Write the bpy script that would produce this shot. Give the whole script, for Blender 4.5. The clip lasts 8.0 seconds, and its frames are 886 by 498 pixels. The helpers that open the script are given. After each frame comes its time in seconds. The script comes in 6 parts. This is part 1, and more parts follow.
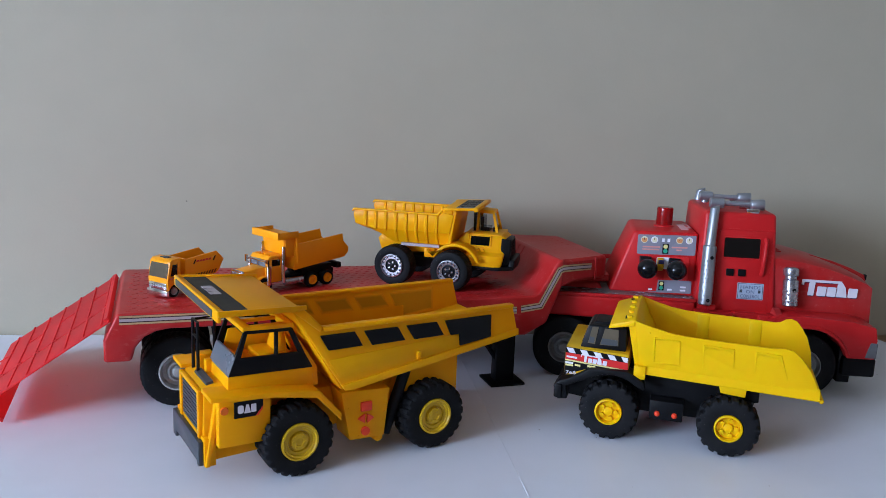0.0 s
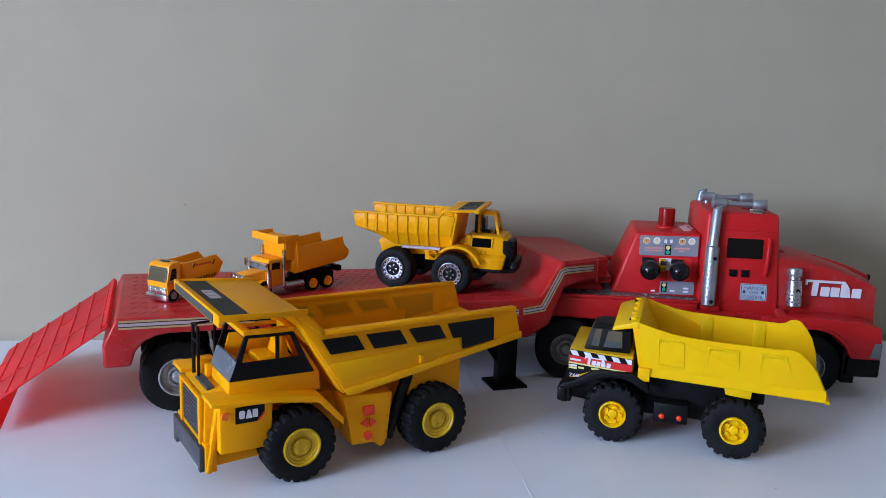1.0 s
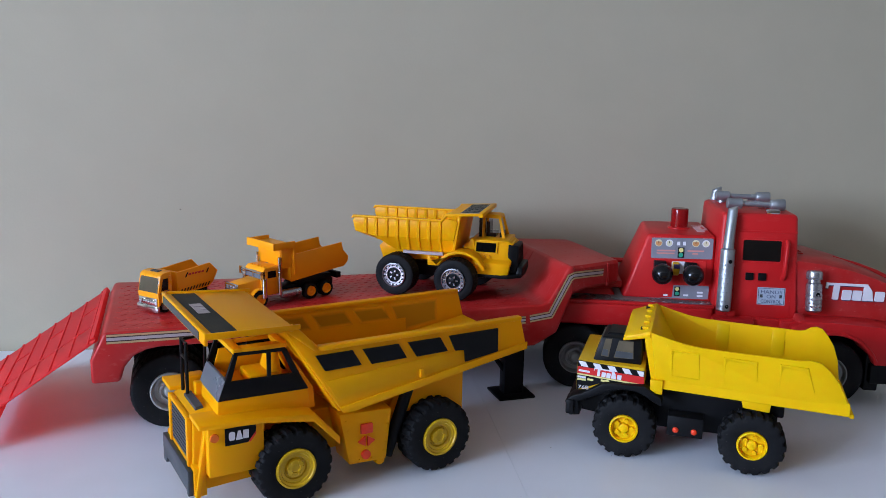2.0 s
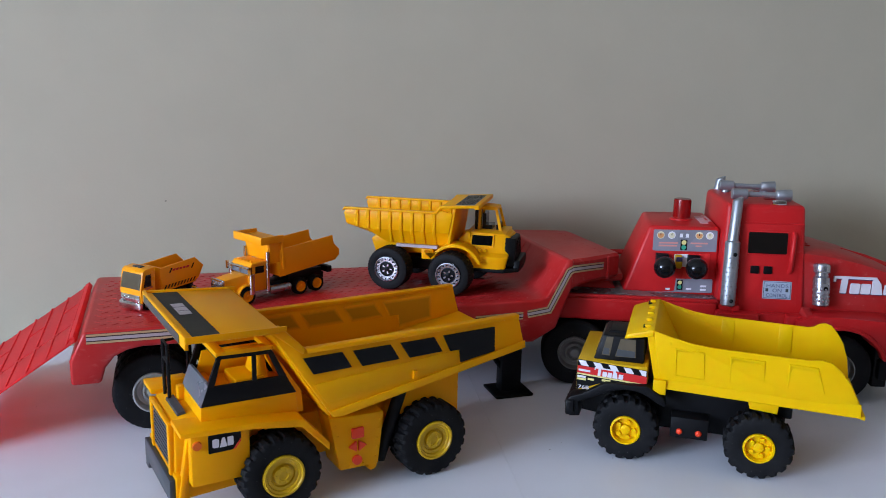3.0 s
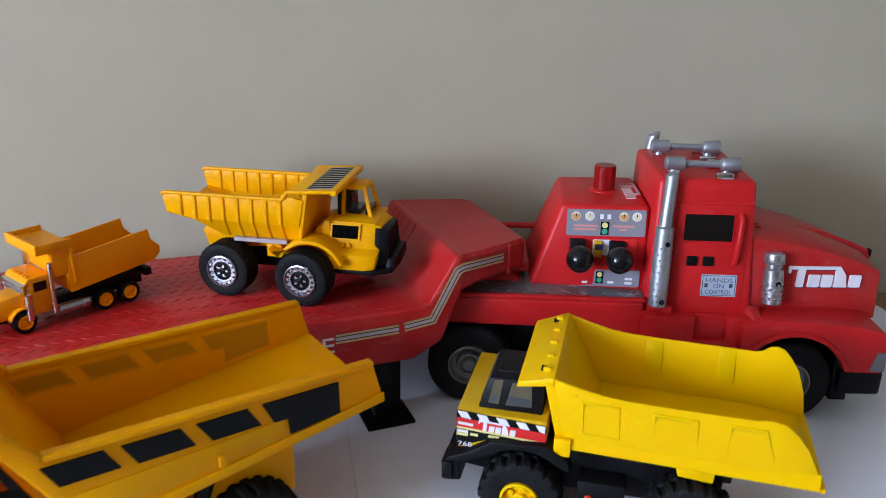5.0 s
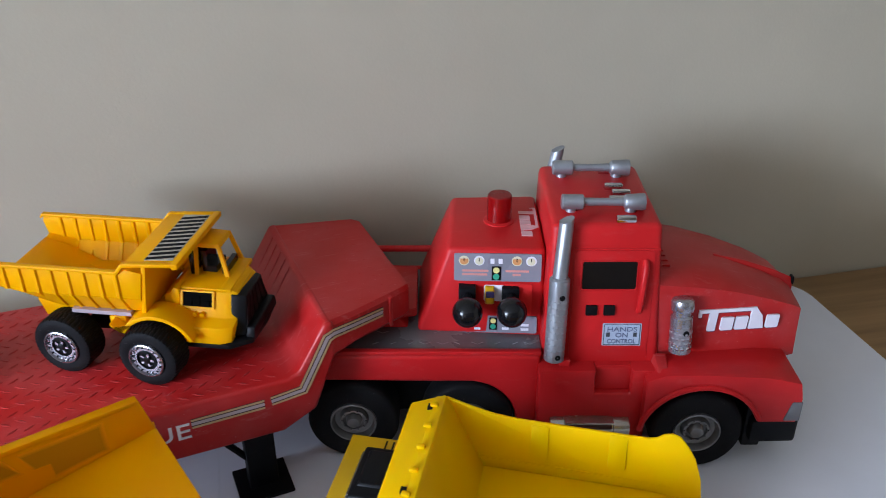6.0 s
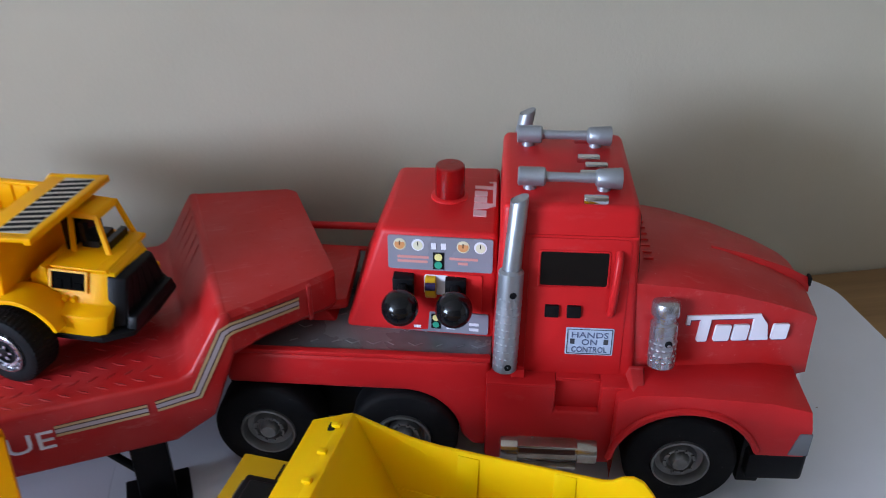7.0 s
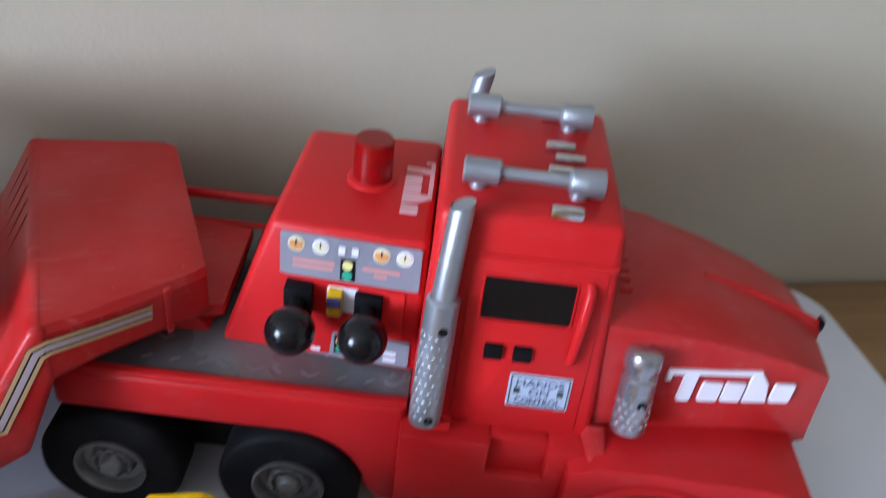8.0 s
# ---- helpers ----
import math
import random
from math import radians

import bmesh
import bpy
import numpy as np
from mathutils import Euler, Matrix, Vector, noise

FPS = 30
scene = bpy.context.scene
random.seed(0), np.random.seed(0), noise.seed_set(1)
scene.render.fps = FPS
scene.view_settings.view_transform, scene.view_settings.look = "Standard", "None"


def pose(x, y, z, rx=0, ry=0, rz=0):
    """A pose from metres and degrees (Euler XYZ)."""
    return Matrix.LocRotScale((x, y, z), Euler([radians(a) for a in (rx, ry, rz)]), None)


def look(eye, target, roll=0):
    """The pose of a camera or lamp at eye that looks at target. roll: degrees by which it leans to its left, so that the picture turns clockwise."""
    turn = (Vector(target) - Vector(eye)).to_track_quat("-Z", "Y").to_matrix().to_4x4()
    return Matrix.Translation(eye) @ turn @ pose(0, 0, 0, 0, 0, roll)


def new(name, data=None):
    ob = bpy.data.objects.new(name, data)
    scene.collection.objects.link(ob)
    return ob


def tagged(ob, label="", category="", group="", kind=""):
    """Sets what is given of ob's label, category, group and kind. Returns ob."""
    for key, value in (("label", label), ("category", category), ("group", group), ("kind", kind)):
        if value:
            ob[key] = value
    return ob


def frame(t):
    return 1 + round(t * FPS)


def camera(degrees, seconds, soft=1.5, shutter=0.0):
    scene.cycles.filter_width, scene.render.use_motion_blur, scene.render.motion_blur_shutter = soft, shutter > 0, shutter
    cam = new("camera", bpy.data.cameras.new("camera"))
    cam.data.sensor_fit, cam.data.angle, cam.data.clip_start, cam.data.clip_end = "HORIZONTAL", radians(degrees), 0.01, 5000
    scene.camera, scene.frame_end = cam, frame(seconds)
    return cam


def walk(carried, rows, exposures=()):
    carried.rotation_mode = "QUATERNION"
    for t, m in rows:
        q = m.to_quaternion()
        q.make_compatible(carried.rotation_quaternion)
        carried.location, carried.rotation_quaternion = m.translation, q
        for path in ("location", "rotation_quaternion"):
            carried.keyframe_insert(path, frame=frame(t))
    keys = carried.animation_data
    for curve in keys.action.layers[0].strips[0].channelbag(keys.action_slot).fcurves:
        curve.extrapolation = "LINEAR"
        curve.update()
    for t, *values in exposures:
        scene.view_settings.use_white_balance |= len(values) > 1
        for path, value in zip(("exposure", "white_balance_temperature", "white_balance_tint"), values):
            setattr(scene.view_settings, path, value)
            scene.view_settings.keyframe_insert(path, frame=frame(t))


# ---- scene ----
cam = camera(55.2, 8.0, soft=0.55, shutter=0.3)
PATH = [
    (0, (-0.0886, 0.031, 0.433), (0.1927, 1.974, 0.05), 2.3),
    (0.5, (-0.0884, 0.033, 0.434), (0.1939, 1.9759, 0.052), 2.3),
    (1, (-0.0929, 0.0404, 0.431), (0.1944, 1.9829, 0.054), 2.0),
    (1.5, (-0.0921, 0.0634, 0.429), (0.1862, 2.0056, 0.04), 2.0),
    (1.7, (-0.0783, 0.0734, 0.433), (0.184, 2.0168, 0.044), 1.4),
    (2.8, (-0.068, 0.1277, 0.445), (0.1877, 2.0636, 0.015), 1.3),
    (3, (-0.0645, 0.1335, 0.444), (0.2021, 2.0675, 0.011), 1.2),
    (3.5, (-0.0402, 0.1616, 0.437), (0.2898, 2.0867, 0.008), 0.8),
    (4, (-0.0147, 0.1927, 0.431), (0.356, 2.1116, 0.005), 0.2),
    (4.2, (-0.0054, 0.2091, 0.428), (0.3634, 2.129, 0.007), 0.1),
    (5.3, (0.101, 0.469, 0.548), (0.481, 2.265, -0.246), 1.7),
    (5.5, (0.115, 0.496, 0.587), (0.526, 2.266, -0.249), 1.4),
    (5.8, (0.179, 0.521, 0.634), (0.597, 2.25, -0.282), 0.3),
    (6, (0.215, 0.546, 0.625), (0.607, 2.253, -0.341), -0.3),
    (6.2, (0.254, 0.552, 0.611), (0.582, 2.271, -0.355), -1.3),
    (6.5, (0.291, 0.578, 0.612), (0.56, 2.284, -0.397), -0.6),
    (6.8, (0.324, 0.617, 0.586), (0.584, 2.324, -0.424), -0.8),
    (7, (0.335, 0.661, 0.559), (0.618, 2.355, -0.466), -0.1),
    (7.3, (0.343, 0.741, 0.525), (0.632, 2.369, -0.601), 2.4),
    (7.5, (0.355, 0.787, 0.52), (0.659, 2.378, -0.653), 0.9),
    (7.6, (0.366, 0.8, 0.505), (0.69, 2.401, -0.648), 0.3),
    (7.7, (0.38, 0.819, 0.496), (0.683, 2.388, -0.706), -0.4),
    (7.8, (0.385, 0.829, 0.482), (0.687, 2.407, -0.709), 1.1),
    (7.9, (0.385, 0.835, 0.497), (0.735, 2.387, -0.715), 4.7),
    (8, (0.381, 0.836, 0.512), (0.786, 2.408, -0.657), 7.3),
]
walk(cam, [(t, look(eye, target, roll)) for t, eye, target, roll in PATH],
     exposures=[(0, -0.14, 6220, 10), (1.5, -0.14, 6250, 10), (3.0, -0.13, 6500, 10), (4.0, -0.05, 6700, 10), (5.5, 0.16, 6750, 10), (6.5, 0.18, 6600, 10), (7.0, 0.23, 6450, 10), (7.5, 0.36, 6500, 10), (7.8, 0.29, 6500, 10), (8.0, 0.56, 6500, 10)])

# ---- world and light ----
world = bpy.data.worlds.new("world")
scene.world = world
world.use_nodes = True
wn = world.node_tree.nodes
sky = wn.new("ShaderNodeTexSky")
sky.sky_type, sky.sun_disc = "NISHITA", False
sky.sun_elevation, sky.sun_rotation = radians(35), radians(60)
world.node_tree.links.new(sky.outputs[0], wn["Background"].inputs[0])
wn["Background"].inputs[1].default_value = 0.1

WIN_X, WIN_Y0, WIN_Y1, WIN_Z0, WIN_Z1 = -4.4, -2.90, -0.45, 0.45, 2.05
lamp = bpy.data.lights.new("window_daylight", "AREA")
lamp.shape, lamp.size, lamp.size_y = "RECTANGLE", WIN_Y1 - WIN_Y0, WIN_Z1 - WIN_Z0
lamp.energy, lamp.color = 550, (0.572, 0.72, 0.99)
lamp_ob = new("window_daylight", lamp)
lamp_ob.matrix_world = look((WIN_X - 0.42, (WIN_Y0 + WIN_Y1) / 2, (WIN_Z0 + WIN_Z1) / 2), (0.2, (WIN_Y0 + WIN_Y1) / 2, (WIN_Z0 + WIN_Z1) / 2))


# ---- materials ----
def node_mat(name):
    m = bpy.data.materials.new(name)
    m.use_nodes = True
    return m, m.node_tree.nodes, m.node_tree.links, m.node_tree.nodes["Principled BSDF"]


def plastic(name, col, rough=0.4, vary=0.12, bump=0.05, scale=60.0, dust=0.0, dust_col=(0.6, 0.45, 0.42), metal=0.0, coat=0.0, sss=0.0, spec=0.35, specks=None, thin=0.0, scuff=0.0, scuff_col=(0.62, 0.24, 0.23)):
    """A moulded surface: colour drift at two scales, uneven gloss, faint relief and, if asked, dust in patches."""
    m, n, l, b = node_mat(name)
    tc = n.new("ShaderNodeTexCoord")
    big, fine = n.new("ShaderNodeTexNoise"), n.new("ShaderNodeTexNoise")
    big.inputs["Scale"].default_value, big.inputs["Detail"].default_value = scale * 0.35, 4
    fine.inputs["Scale"].default_value, fine.inputs["Detail"].default_value = scale * 9, 3
    for t in (big, fine):
        l.new(tc.outputs["Object"], t.inputs["Vector"])
    mix = n.new("ShaderNodeMix")
    mix.data_type = "RGBA"
    mix.inputs["A"].default_value = (*[c * (1 - vary) for c in col], 1)
    mix.inputs["B"].default_value = (*[min(1, c * (1 + vary)) for c in col], 1)
    l.new(big.outputs["Fac"], mix.inputs["Factor"])
    out = mix.outputs["Result"]
    if dust:
        ramp = n.new("ShaderNodeMapRange")
        ramp.inputs["From Min"].default_value, ramp.inputs["From Max"].default_value = 0.42, 0.72
        ramp.inputs["To Max"].default_value = dust
        big2 = n.new("ShaderNodeTexNoise")
        big2.inputs["Scale"].default_value, big2.inputs["Detail"].default_value = scale * 0.6, 8
        l.new(tc.outputs["Object"], big2.inputs["Vector"])
        l.new(big2.outputs["Fac"], ramp.inputs["Value"])
        mix2 = n.new("ShaderNodeMix")
        mix2.data_type = "RGBA"
        mix2.inputs["B"].default_value = (*dust_col, 1)
        l.new(ramp.outputs["Result"], mix2.inputs["Factor"])
        l.new(out, mix2.inputs["A"])
        out = mix2.outputs["Result"]
    if specks:
        every, size, tone = specks
        vo, lt, mk = n.new("ShaderNodeTexVoronoi"), n.new("ShaderNodeMath"), n.new("ShaderNodeMix")
        vo.inputs["Scale"].default_value = every
        l.new(tc.outputs["Object"], vo.inputs["Vector"])
        sep = n.new("ShaderNodeSeparateColor")
        l.new(vo.outputs["Color"], sep.inputs["Color"])
        lt.operation = "MULTIPLY"
        lt.inputs[1].default_value = size
        l.new(sep.outputs[0], lt.inputs[0])
        cmp = n.new("ShaderNodeMath")
        cmp.operation = "LESS_THAN"
        l.new(vo.outputs["Distance"], cmp.inputs[0])
        l.new(lt.outputs[0], cmp.inputs[1])
        mk.data_type = "RGBA"
        mk.inputs["B"].default_value = (*tone, 1)
        l.new(out, mk.inputs["A"])
        l.new(cmp.outputs[0], mk.inputs["Factor"])
        out = mk.outputs["Result"]
    if scuff:
        # pale rubbed streaks and scratches
        mp, st, sr, sm = n.new("ShaderNodeMapping"), n.new("ShaderNodeTexNoise"), n.new("ShaderNodeMapRange"), n.new("ShaderNodeMix")
        mp.inputs["Rotation"].default_value = (0.3, 0.5, 0.6)
        mp.inputs["Scale"].default_value = (1.0, 7.0, 2.5)
        st.inputs["Scale"].default_value, st.inputs["Detail"].default_value, st.inputs["Roughness"].default_value = scale * 0.9, 6, 0.65
        l.new(tc.outputs["Object"], mp.inputs["Vector"])
        l.new(mp.outputs[0], st.inputs["Vector"])
        l.new(st.outputs["Fac"], sr.inputs["Value"])
        sr.inputs["From Min"].default_value, sr.inputs["From Max"].default_value, sr.inputs["To Max"].default_value = 0.58, 0.74, scuff
        sm.data_type = "RGBA"
        sm.inputs["B"].default_value = (*scuff_col, 1)
        l.new(out, sm.inputs["A"])
        l.new(sr.outputs["Result"], sm.inputs["Factor"])
        out = sm.outputs["Result"]
    l.new(out, b.inputs["Base Color"])
    rr = n.new("ShaderNodeMapRange")
    rr.inputs["To Min"].default_value, rr.inputs["To Max"].default_value = max(0.02, rough - 0.1), min(1, rough + 0.12)
    l.new(big.outputs["Fac"], rr.inputs["Value"])
    l.new(rr.outputs["Result"], b.inputs["Roughness"])
    bp = n.new("ShaderNodeBump")
    bp.inputs["Strength"].default_value, bp.inputs["Distance"].default_value = bump, 0.0006
    l.new(fine.outputs["Fac"], bp.inputs["Height"])
    l.new(bp.outputs["Normal"], b.inputs["Normal"])
    b.inputs["Metallic"].default_value = metal
    b.inputs["Coat Weight"].default_value = coat
    b.inputs["Specular IOR Level"].default_value = spec
    if sss:
        b.inputs["Subsurface Weight"].default_value = sss
        b.inputs["Subsurface Radius"].default_value = (1.0, 0.5, 0.1)
        b.inputs["Subsurface Scale"].default_value = 0.006
    if thin:
        # part of the light goes through the moulding
        tr, mx = n.new("ShaderNodeBsdfTranslucent"), n.new("ShaderNodeMixShader")
        l.new(out, tr.inputs["Color"])
        l.new(bp.outputs["Normal"], tr.inputs["Normal"])
        mx.inputs["Fac"].default_value = thin
        l.new(b.outputs["BSDF"], mx.inputs[1])
        l.new(tr.outputs["BSDF"], mx.inputs[2])
        l.new(mx.outputs["Shader"], n["Material Output"].inputs["Surface"])
    return m


RED = plastic("red_plastic", (0.52, 0.013, 0.015), 0.36, 0.14, 0.07, 40, spec=0.24, scuff=0.10)
RAMP_RED = plastic("faded_red_plastic", (0.94, 0.09, 0.095), 0.36, 0.1, 0.06, 40, thin=0.62)
RED_WORN = plastic("scuffed_red_plastic", (0.44, 0.020, 0.020), 0.32, 0.2, 0.1, 60, dust=0.15, dust_col=(0.56, 0.18, 0.18))
RED_DUSTY = plastic("dusty_red_plastic", (0.44, 0.012, 0.012), 0.33, 0.12, 0.08, 40, spec=0.30, specks=(150, 0.080, (0.54, 0.16, 0.16)), dust=0.18, dust_col=(0.58, 0.13, 0.13), scuff=0.30)
CAT_YELLOW = plastic("golden_yellow_plastic", (1.0, 0.41, 0.0012), 0.36, 0.05, 0.03, 40, sss=0.35, spec=0.13, thin=0.15)
MT_YELLOW = plastic("bright_yellow_plastic", (0.98, 0.555, 0.0015), 0.36, 0.05, 0.03, 40, sss=0.35, spec=0.13, thin=0.15)
MD_YELLOW = plastic("warm_yellow_plastic", (1.0, 0.43, 0.0015), 0.36, 0.05, 0.03, 60, sss=0.35, spec=0.13, thin=0.15)
M2_YELLOW = plastic("orange_yellow_paint", (0.95, 0.345, 0.002), 0.38, 0.06, 0.04, 80, spec=0.25)
SM_YELLOW = plastic("orange_enamel", (0.95, 0.345, 0.002), 0.3, 0.06, 0.04, 90, coat=0.15, spec=0.25)
OLD_GOLD = plastic("brassy_yellow_plastic", (0.62, 0.37, 0.008), 0.34, 0.08, 0.05, 90)
MT_GOLD = plastic("ochre_plastic", (0.64, 0.37, 0.006), 0.35, 0.06, 0.04, 60)
TYRE = plastic("tyre_rubber", (0.007, 0.007, 0.008), 0.62, 0.3, 0.25, 60, dust=0.05, dust_col=(0.11, 0.10, 0.095), spec=0.12, specks=(220, 0.10, (0.10, 0.095, 0.09)))
BLACK = plastic("black_plastic", (0.005, 0.005, 0.006), 0.42, 0.25, 0.08, 60, spec=0.14)
CAB_BLACK = plastic("brown_black_window", (0.008, 0.006, 0.005), 0.45, 0.2, 0.02, 40, spec=0.10)
GLOSS_BLACK = plastic("gloss_black_plastic", (0.006, 0.006, 0.007), 0.16, 0.2, 0.01, 40, coat=0.12, spec=0.28)
SLATE = plastic("slate_grey_plastic", (0.045, 0.05, 0.058), 0.4, 0.15, 0.06, 60)
# SLATE lightened: the window's reflection is put into the base colour
SLATE_SHEEN = plastic("slate_sheen_plastic", (0.10, 0.125, 0.145), 0.28, 0.15, 0.04, 60, spec=0.5)
GREY_RIM = plastic("grey_silver_rim", (0.22, 0.22, 0.217), 0.33, 0.22, 0.12, 120, dust=0.35, dust_col=(0.1, 0.09, 0.08), metal=0.6)
SILVER_RIM = plastic("dusty_silver_rim", (0.46, 0.46, 0.45), 0.36, 0.25, 0.14, 140, dust=0.42, dust_col=(0.16, 0.14, 0.13), metal=0.55)
SILVER = plastic("silver_plastic", (0.34, 0.36, 0.39), 0.40, 0.25, 0.12, 70, metal=0.75, dust=0.22, dust_col=(0.22, 0.21, 0.20))
CHROME = plastic("chrome", (0.70, 0.71, 0.74), 0.13, 0.06, 0.03, 120, metal=1.0)
CHROME_OLD = plastic("worn_chrome", (0.55, 0.52, 0.46), 0.22, 0.3, 0.1, 120, dust=0.4, dust_col=(0.08, 0.05, 0.03), metal=0.85)
BRIGHT = plastic("bright_plated_plastic", (0.40, 0.40, 0.44), 0.25, 0.15, 0.06, 110, metal=0.85, dust=0.04, dust_col=(0.2, 0.19, 0.18))
PLATE = plastic("silver_blue_sticker", (0.38, 0.44, 0.54), 0.35, 0.12, 0.04, 120)
PLATE_BLUE = plastic("worn_blue_print", (0.10, 0.12, 0.20), 0.35, 0.3, 0.04, 120)
TREAD_GREY = plastic("grey_tread_sticker", (0.17, 0.172, 0.178), 0.26, 0.35, 0.35, 60, metal=0.3, dust=0.3, dust_col=(0.08, 0.075, 0.075))
TREAD_MARK = plastic("worn_tread_print", (0.30, 0.30, 0.31), 0.3, 0.3, 0.1, 90, metal=0.4)
LABEL_TAN = plastic("tan_silver_label", (0.46, 0.40, 0.33), 0.4, 0.12, 0.02, 60)
DIAL_ORANGE = plastic("faded_orange_print", (0.62, 0.27, 0.10), 0.4, 0.12, 0.02, 90)
DIAL_CREAM = plastic("cream_print", (0.66, 0.60, 0.42), 0.4, 0.12, 0.02, 90)
PANEL_GREY = plastic("grey_sticker", (0.23, 0.225, 0.265), 0.28, 0.3, 0.03, 34)
WHITE = plastic("white_print", (0.72, 0.69, 0.75), 0.4, 0.08, 0.02, 90)
FADED_WHITE = plastic("faded_white_print", (0.66, 0.42, 0.44), 0.4, 0.25, 0.02, 90)
NAVY = plastic("navy_print", (0.035, 0.03, 0.10), 0.4, 0.1, 0.02, 90)
PINK_PRINT = plastic("faded_red_print", (0.62, 0.25, 0.22), 0.4, 0.1, 0.02, 90)
RED_PRINT = plastic("red_print", (0.62, 0.02, 0.02), 0.35, 0.08, 0.02, 90)
STRIPE_DARK = plastic("dark_maroon_stripe", (0.045, 0.012, 0.013), 0.4, 0.1, 0.03, 90)
STRIPE_YELLOW = plastic("pale_gold_stripe", (0.50, 0.34, 0.17), 0.4, 0.1, 0.03, 90)
STRIPE_WHITE = plastic("lilac_white_stripe", (0.42, 0.35, 0.38), 0.4, 0.08, 0.03, 90)
ORANGE = plastic("orange_lens", (0.85, 0.16, 0.01), 0.25, 0.06, 0.02, 90)
BUTTON = plastic("red_orange_button", (0.80, 0.045, 0.012), 0.35, 0.06, 0.03, 90)
GREEN = plastic("green_print", (0.03, 0.32, 0.2), 0.4, 0.1, 0.02, 90)
PALE_YELLOW = plastic("pale_yellow_print", (0.75, 0.66, 0.25), 0.4, 0.1, 0.02, 90)
# body yellow darkened in five steps: sticker shade showing through, put into colour
SHADES = [plastic("painted_show_through", (0.97 - 0.58 * f, 0.375 - 0.205 * f, 0.003), 0.4, 0.08, 0.03, 60, spec=0.2) for f in (0.12, 0.28, 0.46, 0.64, 0.82)]
SMOKED = plastic("smoked_window", (0.11, 0.09, 0.06), 0.12, 0.3, 0.03, 120)
TANK_BROWN = plastic("dark_brown_plastic", (0.07, 0.022, 0.015), 0.35, 0.2, 0.05, 90)
# near-black that paints the shade inside the engine bay; no hole is cut
BAY_SHADE = plastic("bay_shade_black", (0.002, 0.002, 0.002), 0.8, 0.2, 0.02, 90, spec=0.03)
CLEAR_GREY = plastic("smoky_lens", (0.15, 0.155, 0.165), 0.12, 0.2, 0.04, 120)


def clear(name, col, rough=0.08, trans=1.0):
    m, n, l, b = node_mat(name)
    b.inputs["Base Color"].default_value = (*col, 1)
    b.inputs["Roughness"].default_value = rough
    b.inputs["Transmission Weight"].default_value = trans
    b.inputs["IOR"].default_value = 1.45
    tx, bp = n.new("ShaderNodeTexNoise"), n.new("ShaderNodeBump")
    tx.inputs["Scale"].default_value = 60
    bp.inputs["Strength"].default_value, bp.inputs["Distance"].default_value = 0.05, 0.001
    l.new(tx.outputs["Fac"], bp.inputs["Height"])
    l.new(bp.outputs["Normal"], b.inputs["Normal"])
    return m


RED_LENS = clear("red_lens", (0.34, 0.004, 0.005), 0.14, trans=0.35)
GLASS = clear("window_glass", (0.95, 0.97, 1.0), 0.0)


def wall_paint(name, col, speck=True):
    m, n, l, b = node_mat(name)
    tc = n.new("ShaderNodeTexCoord")
    big, mid, fine = [n.new("ShaderNodeTexNoise") for _ in range(3)]
    for t, s, d in ((big, 1.6, 5), (mid, 14, 6), (fine, 260, 4)):
        t.inputs["Scale"].default_value, t.inputs["Detail"].default_value = s, d
        l.new(tc.outputs["Object"], t.inputs["Vector"])
    mix = n.new("ShaderNodeMix")
    mix.data_type = "RGBA"
    mix.inputs["A"].default_value = (*[c * 0.90 for c in col], 1)
    mix.inputs["B"].default_value = (*[c * 1.08 for c in col], 1)
    add = n.new("ShaderNodeMath")
    add.operation = "MULTIPLY_ADD"
    add.inputs[1].default_value = 0.5
    half = n.new("ShaderNodeMath")
    half.operation = "MULTIPLY"
    half.inputs[1].default_value = 0.5
    l.new(mid.outputs["Fac"], half.inputs[0])
    l.new(big.outputs["Fac"], add.inputs[0])
    l.new(half.outputs[0], add.inputs[2])
    l.new(add.outputs[0], mix.inputs["Factor"])
    out = mix.outputs["Result"]
    if speck:
        vo, lt, mk = n.new("ShaderNodeTexVoronoi"), n.new("ShaderNodeMath"), n.new("ShaderNodeMix")
        vo.inputs["Scale"].default_value = 9
        l.new(tc.outputs["Object"], vo.inputs["Vector"])
        lt.operation = "LESS_THAN"
        lt.inputs[1].default_value = 0.028
        l.new(vo.outputs["Distance"], lt.inputs[0])
        mk.data_type = "RGBA"
        mk.inputs["B"].default_value = (*[c * 0.50 for c in col], 1)
        l.new(out, mk.inputs["A"])
        l.new(lt.outputs[0], mk.inputs["Factor"])
        out = mk.outputs["Result"]
    l.new(out, b.inputs["Base Color"])
    b.inputs["Roughness"].default_value = 0.8
    bp = n.new("ShaderNodeBump")
    bp.inputs["Strength"].default_value, bp.inputs["Distance"].default_value = 0.18, 0.001
    l.new(fine.outputs["Fac"], bp.inputs["Height"])
    l.new(bp.outputs["Normal"], b.inputs["Normal"])
    return m


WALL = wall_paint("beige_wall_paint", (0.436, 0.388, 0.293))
# paints of the unseen walls, picked for how much light they throw back
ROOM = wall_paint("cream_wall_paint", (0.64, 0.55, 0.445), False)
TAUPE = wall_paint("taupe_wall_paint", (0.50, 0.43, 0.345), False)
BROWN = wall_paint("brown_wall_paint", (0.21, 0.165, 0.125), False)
CEIL = wall_paint("white_ceiling_paint", (0.78, 0.75, 0.70), False)
BOARD = plastic("white_laminate", (0.765, 0.79, 0.865), 0.33, 0.035, 0.05, 26, dust=0.05, dust_col=(0.45, 0.42, 0.40), specks=(26, 0.035, (0.28, 0.25, 0.23)))


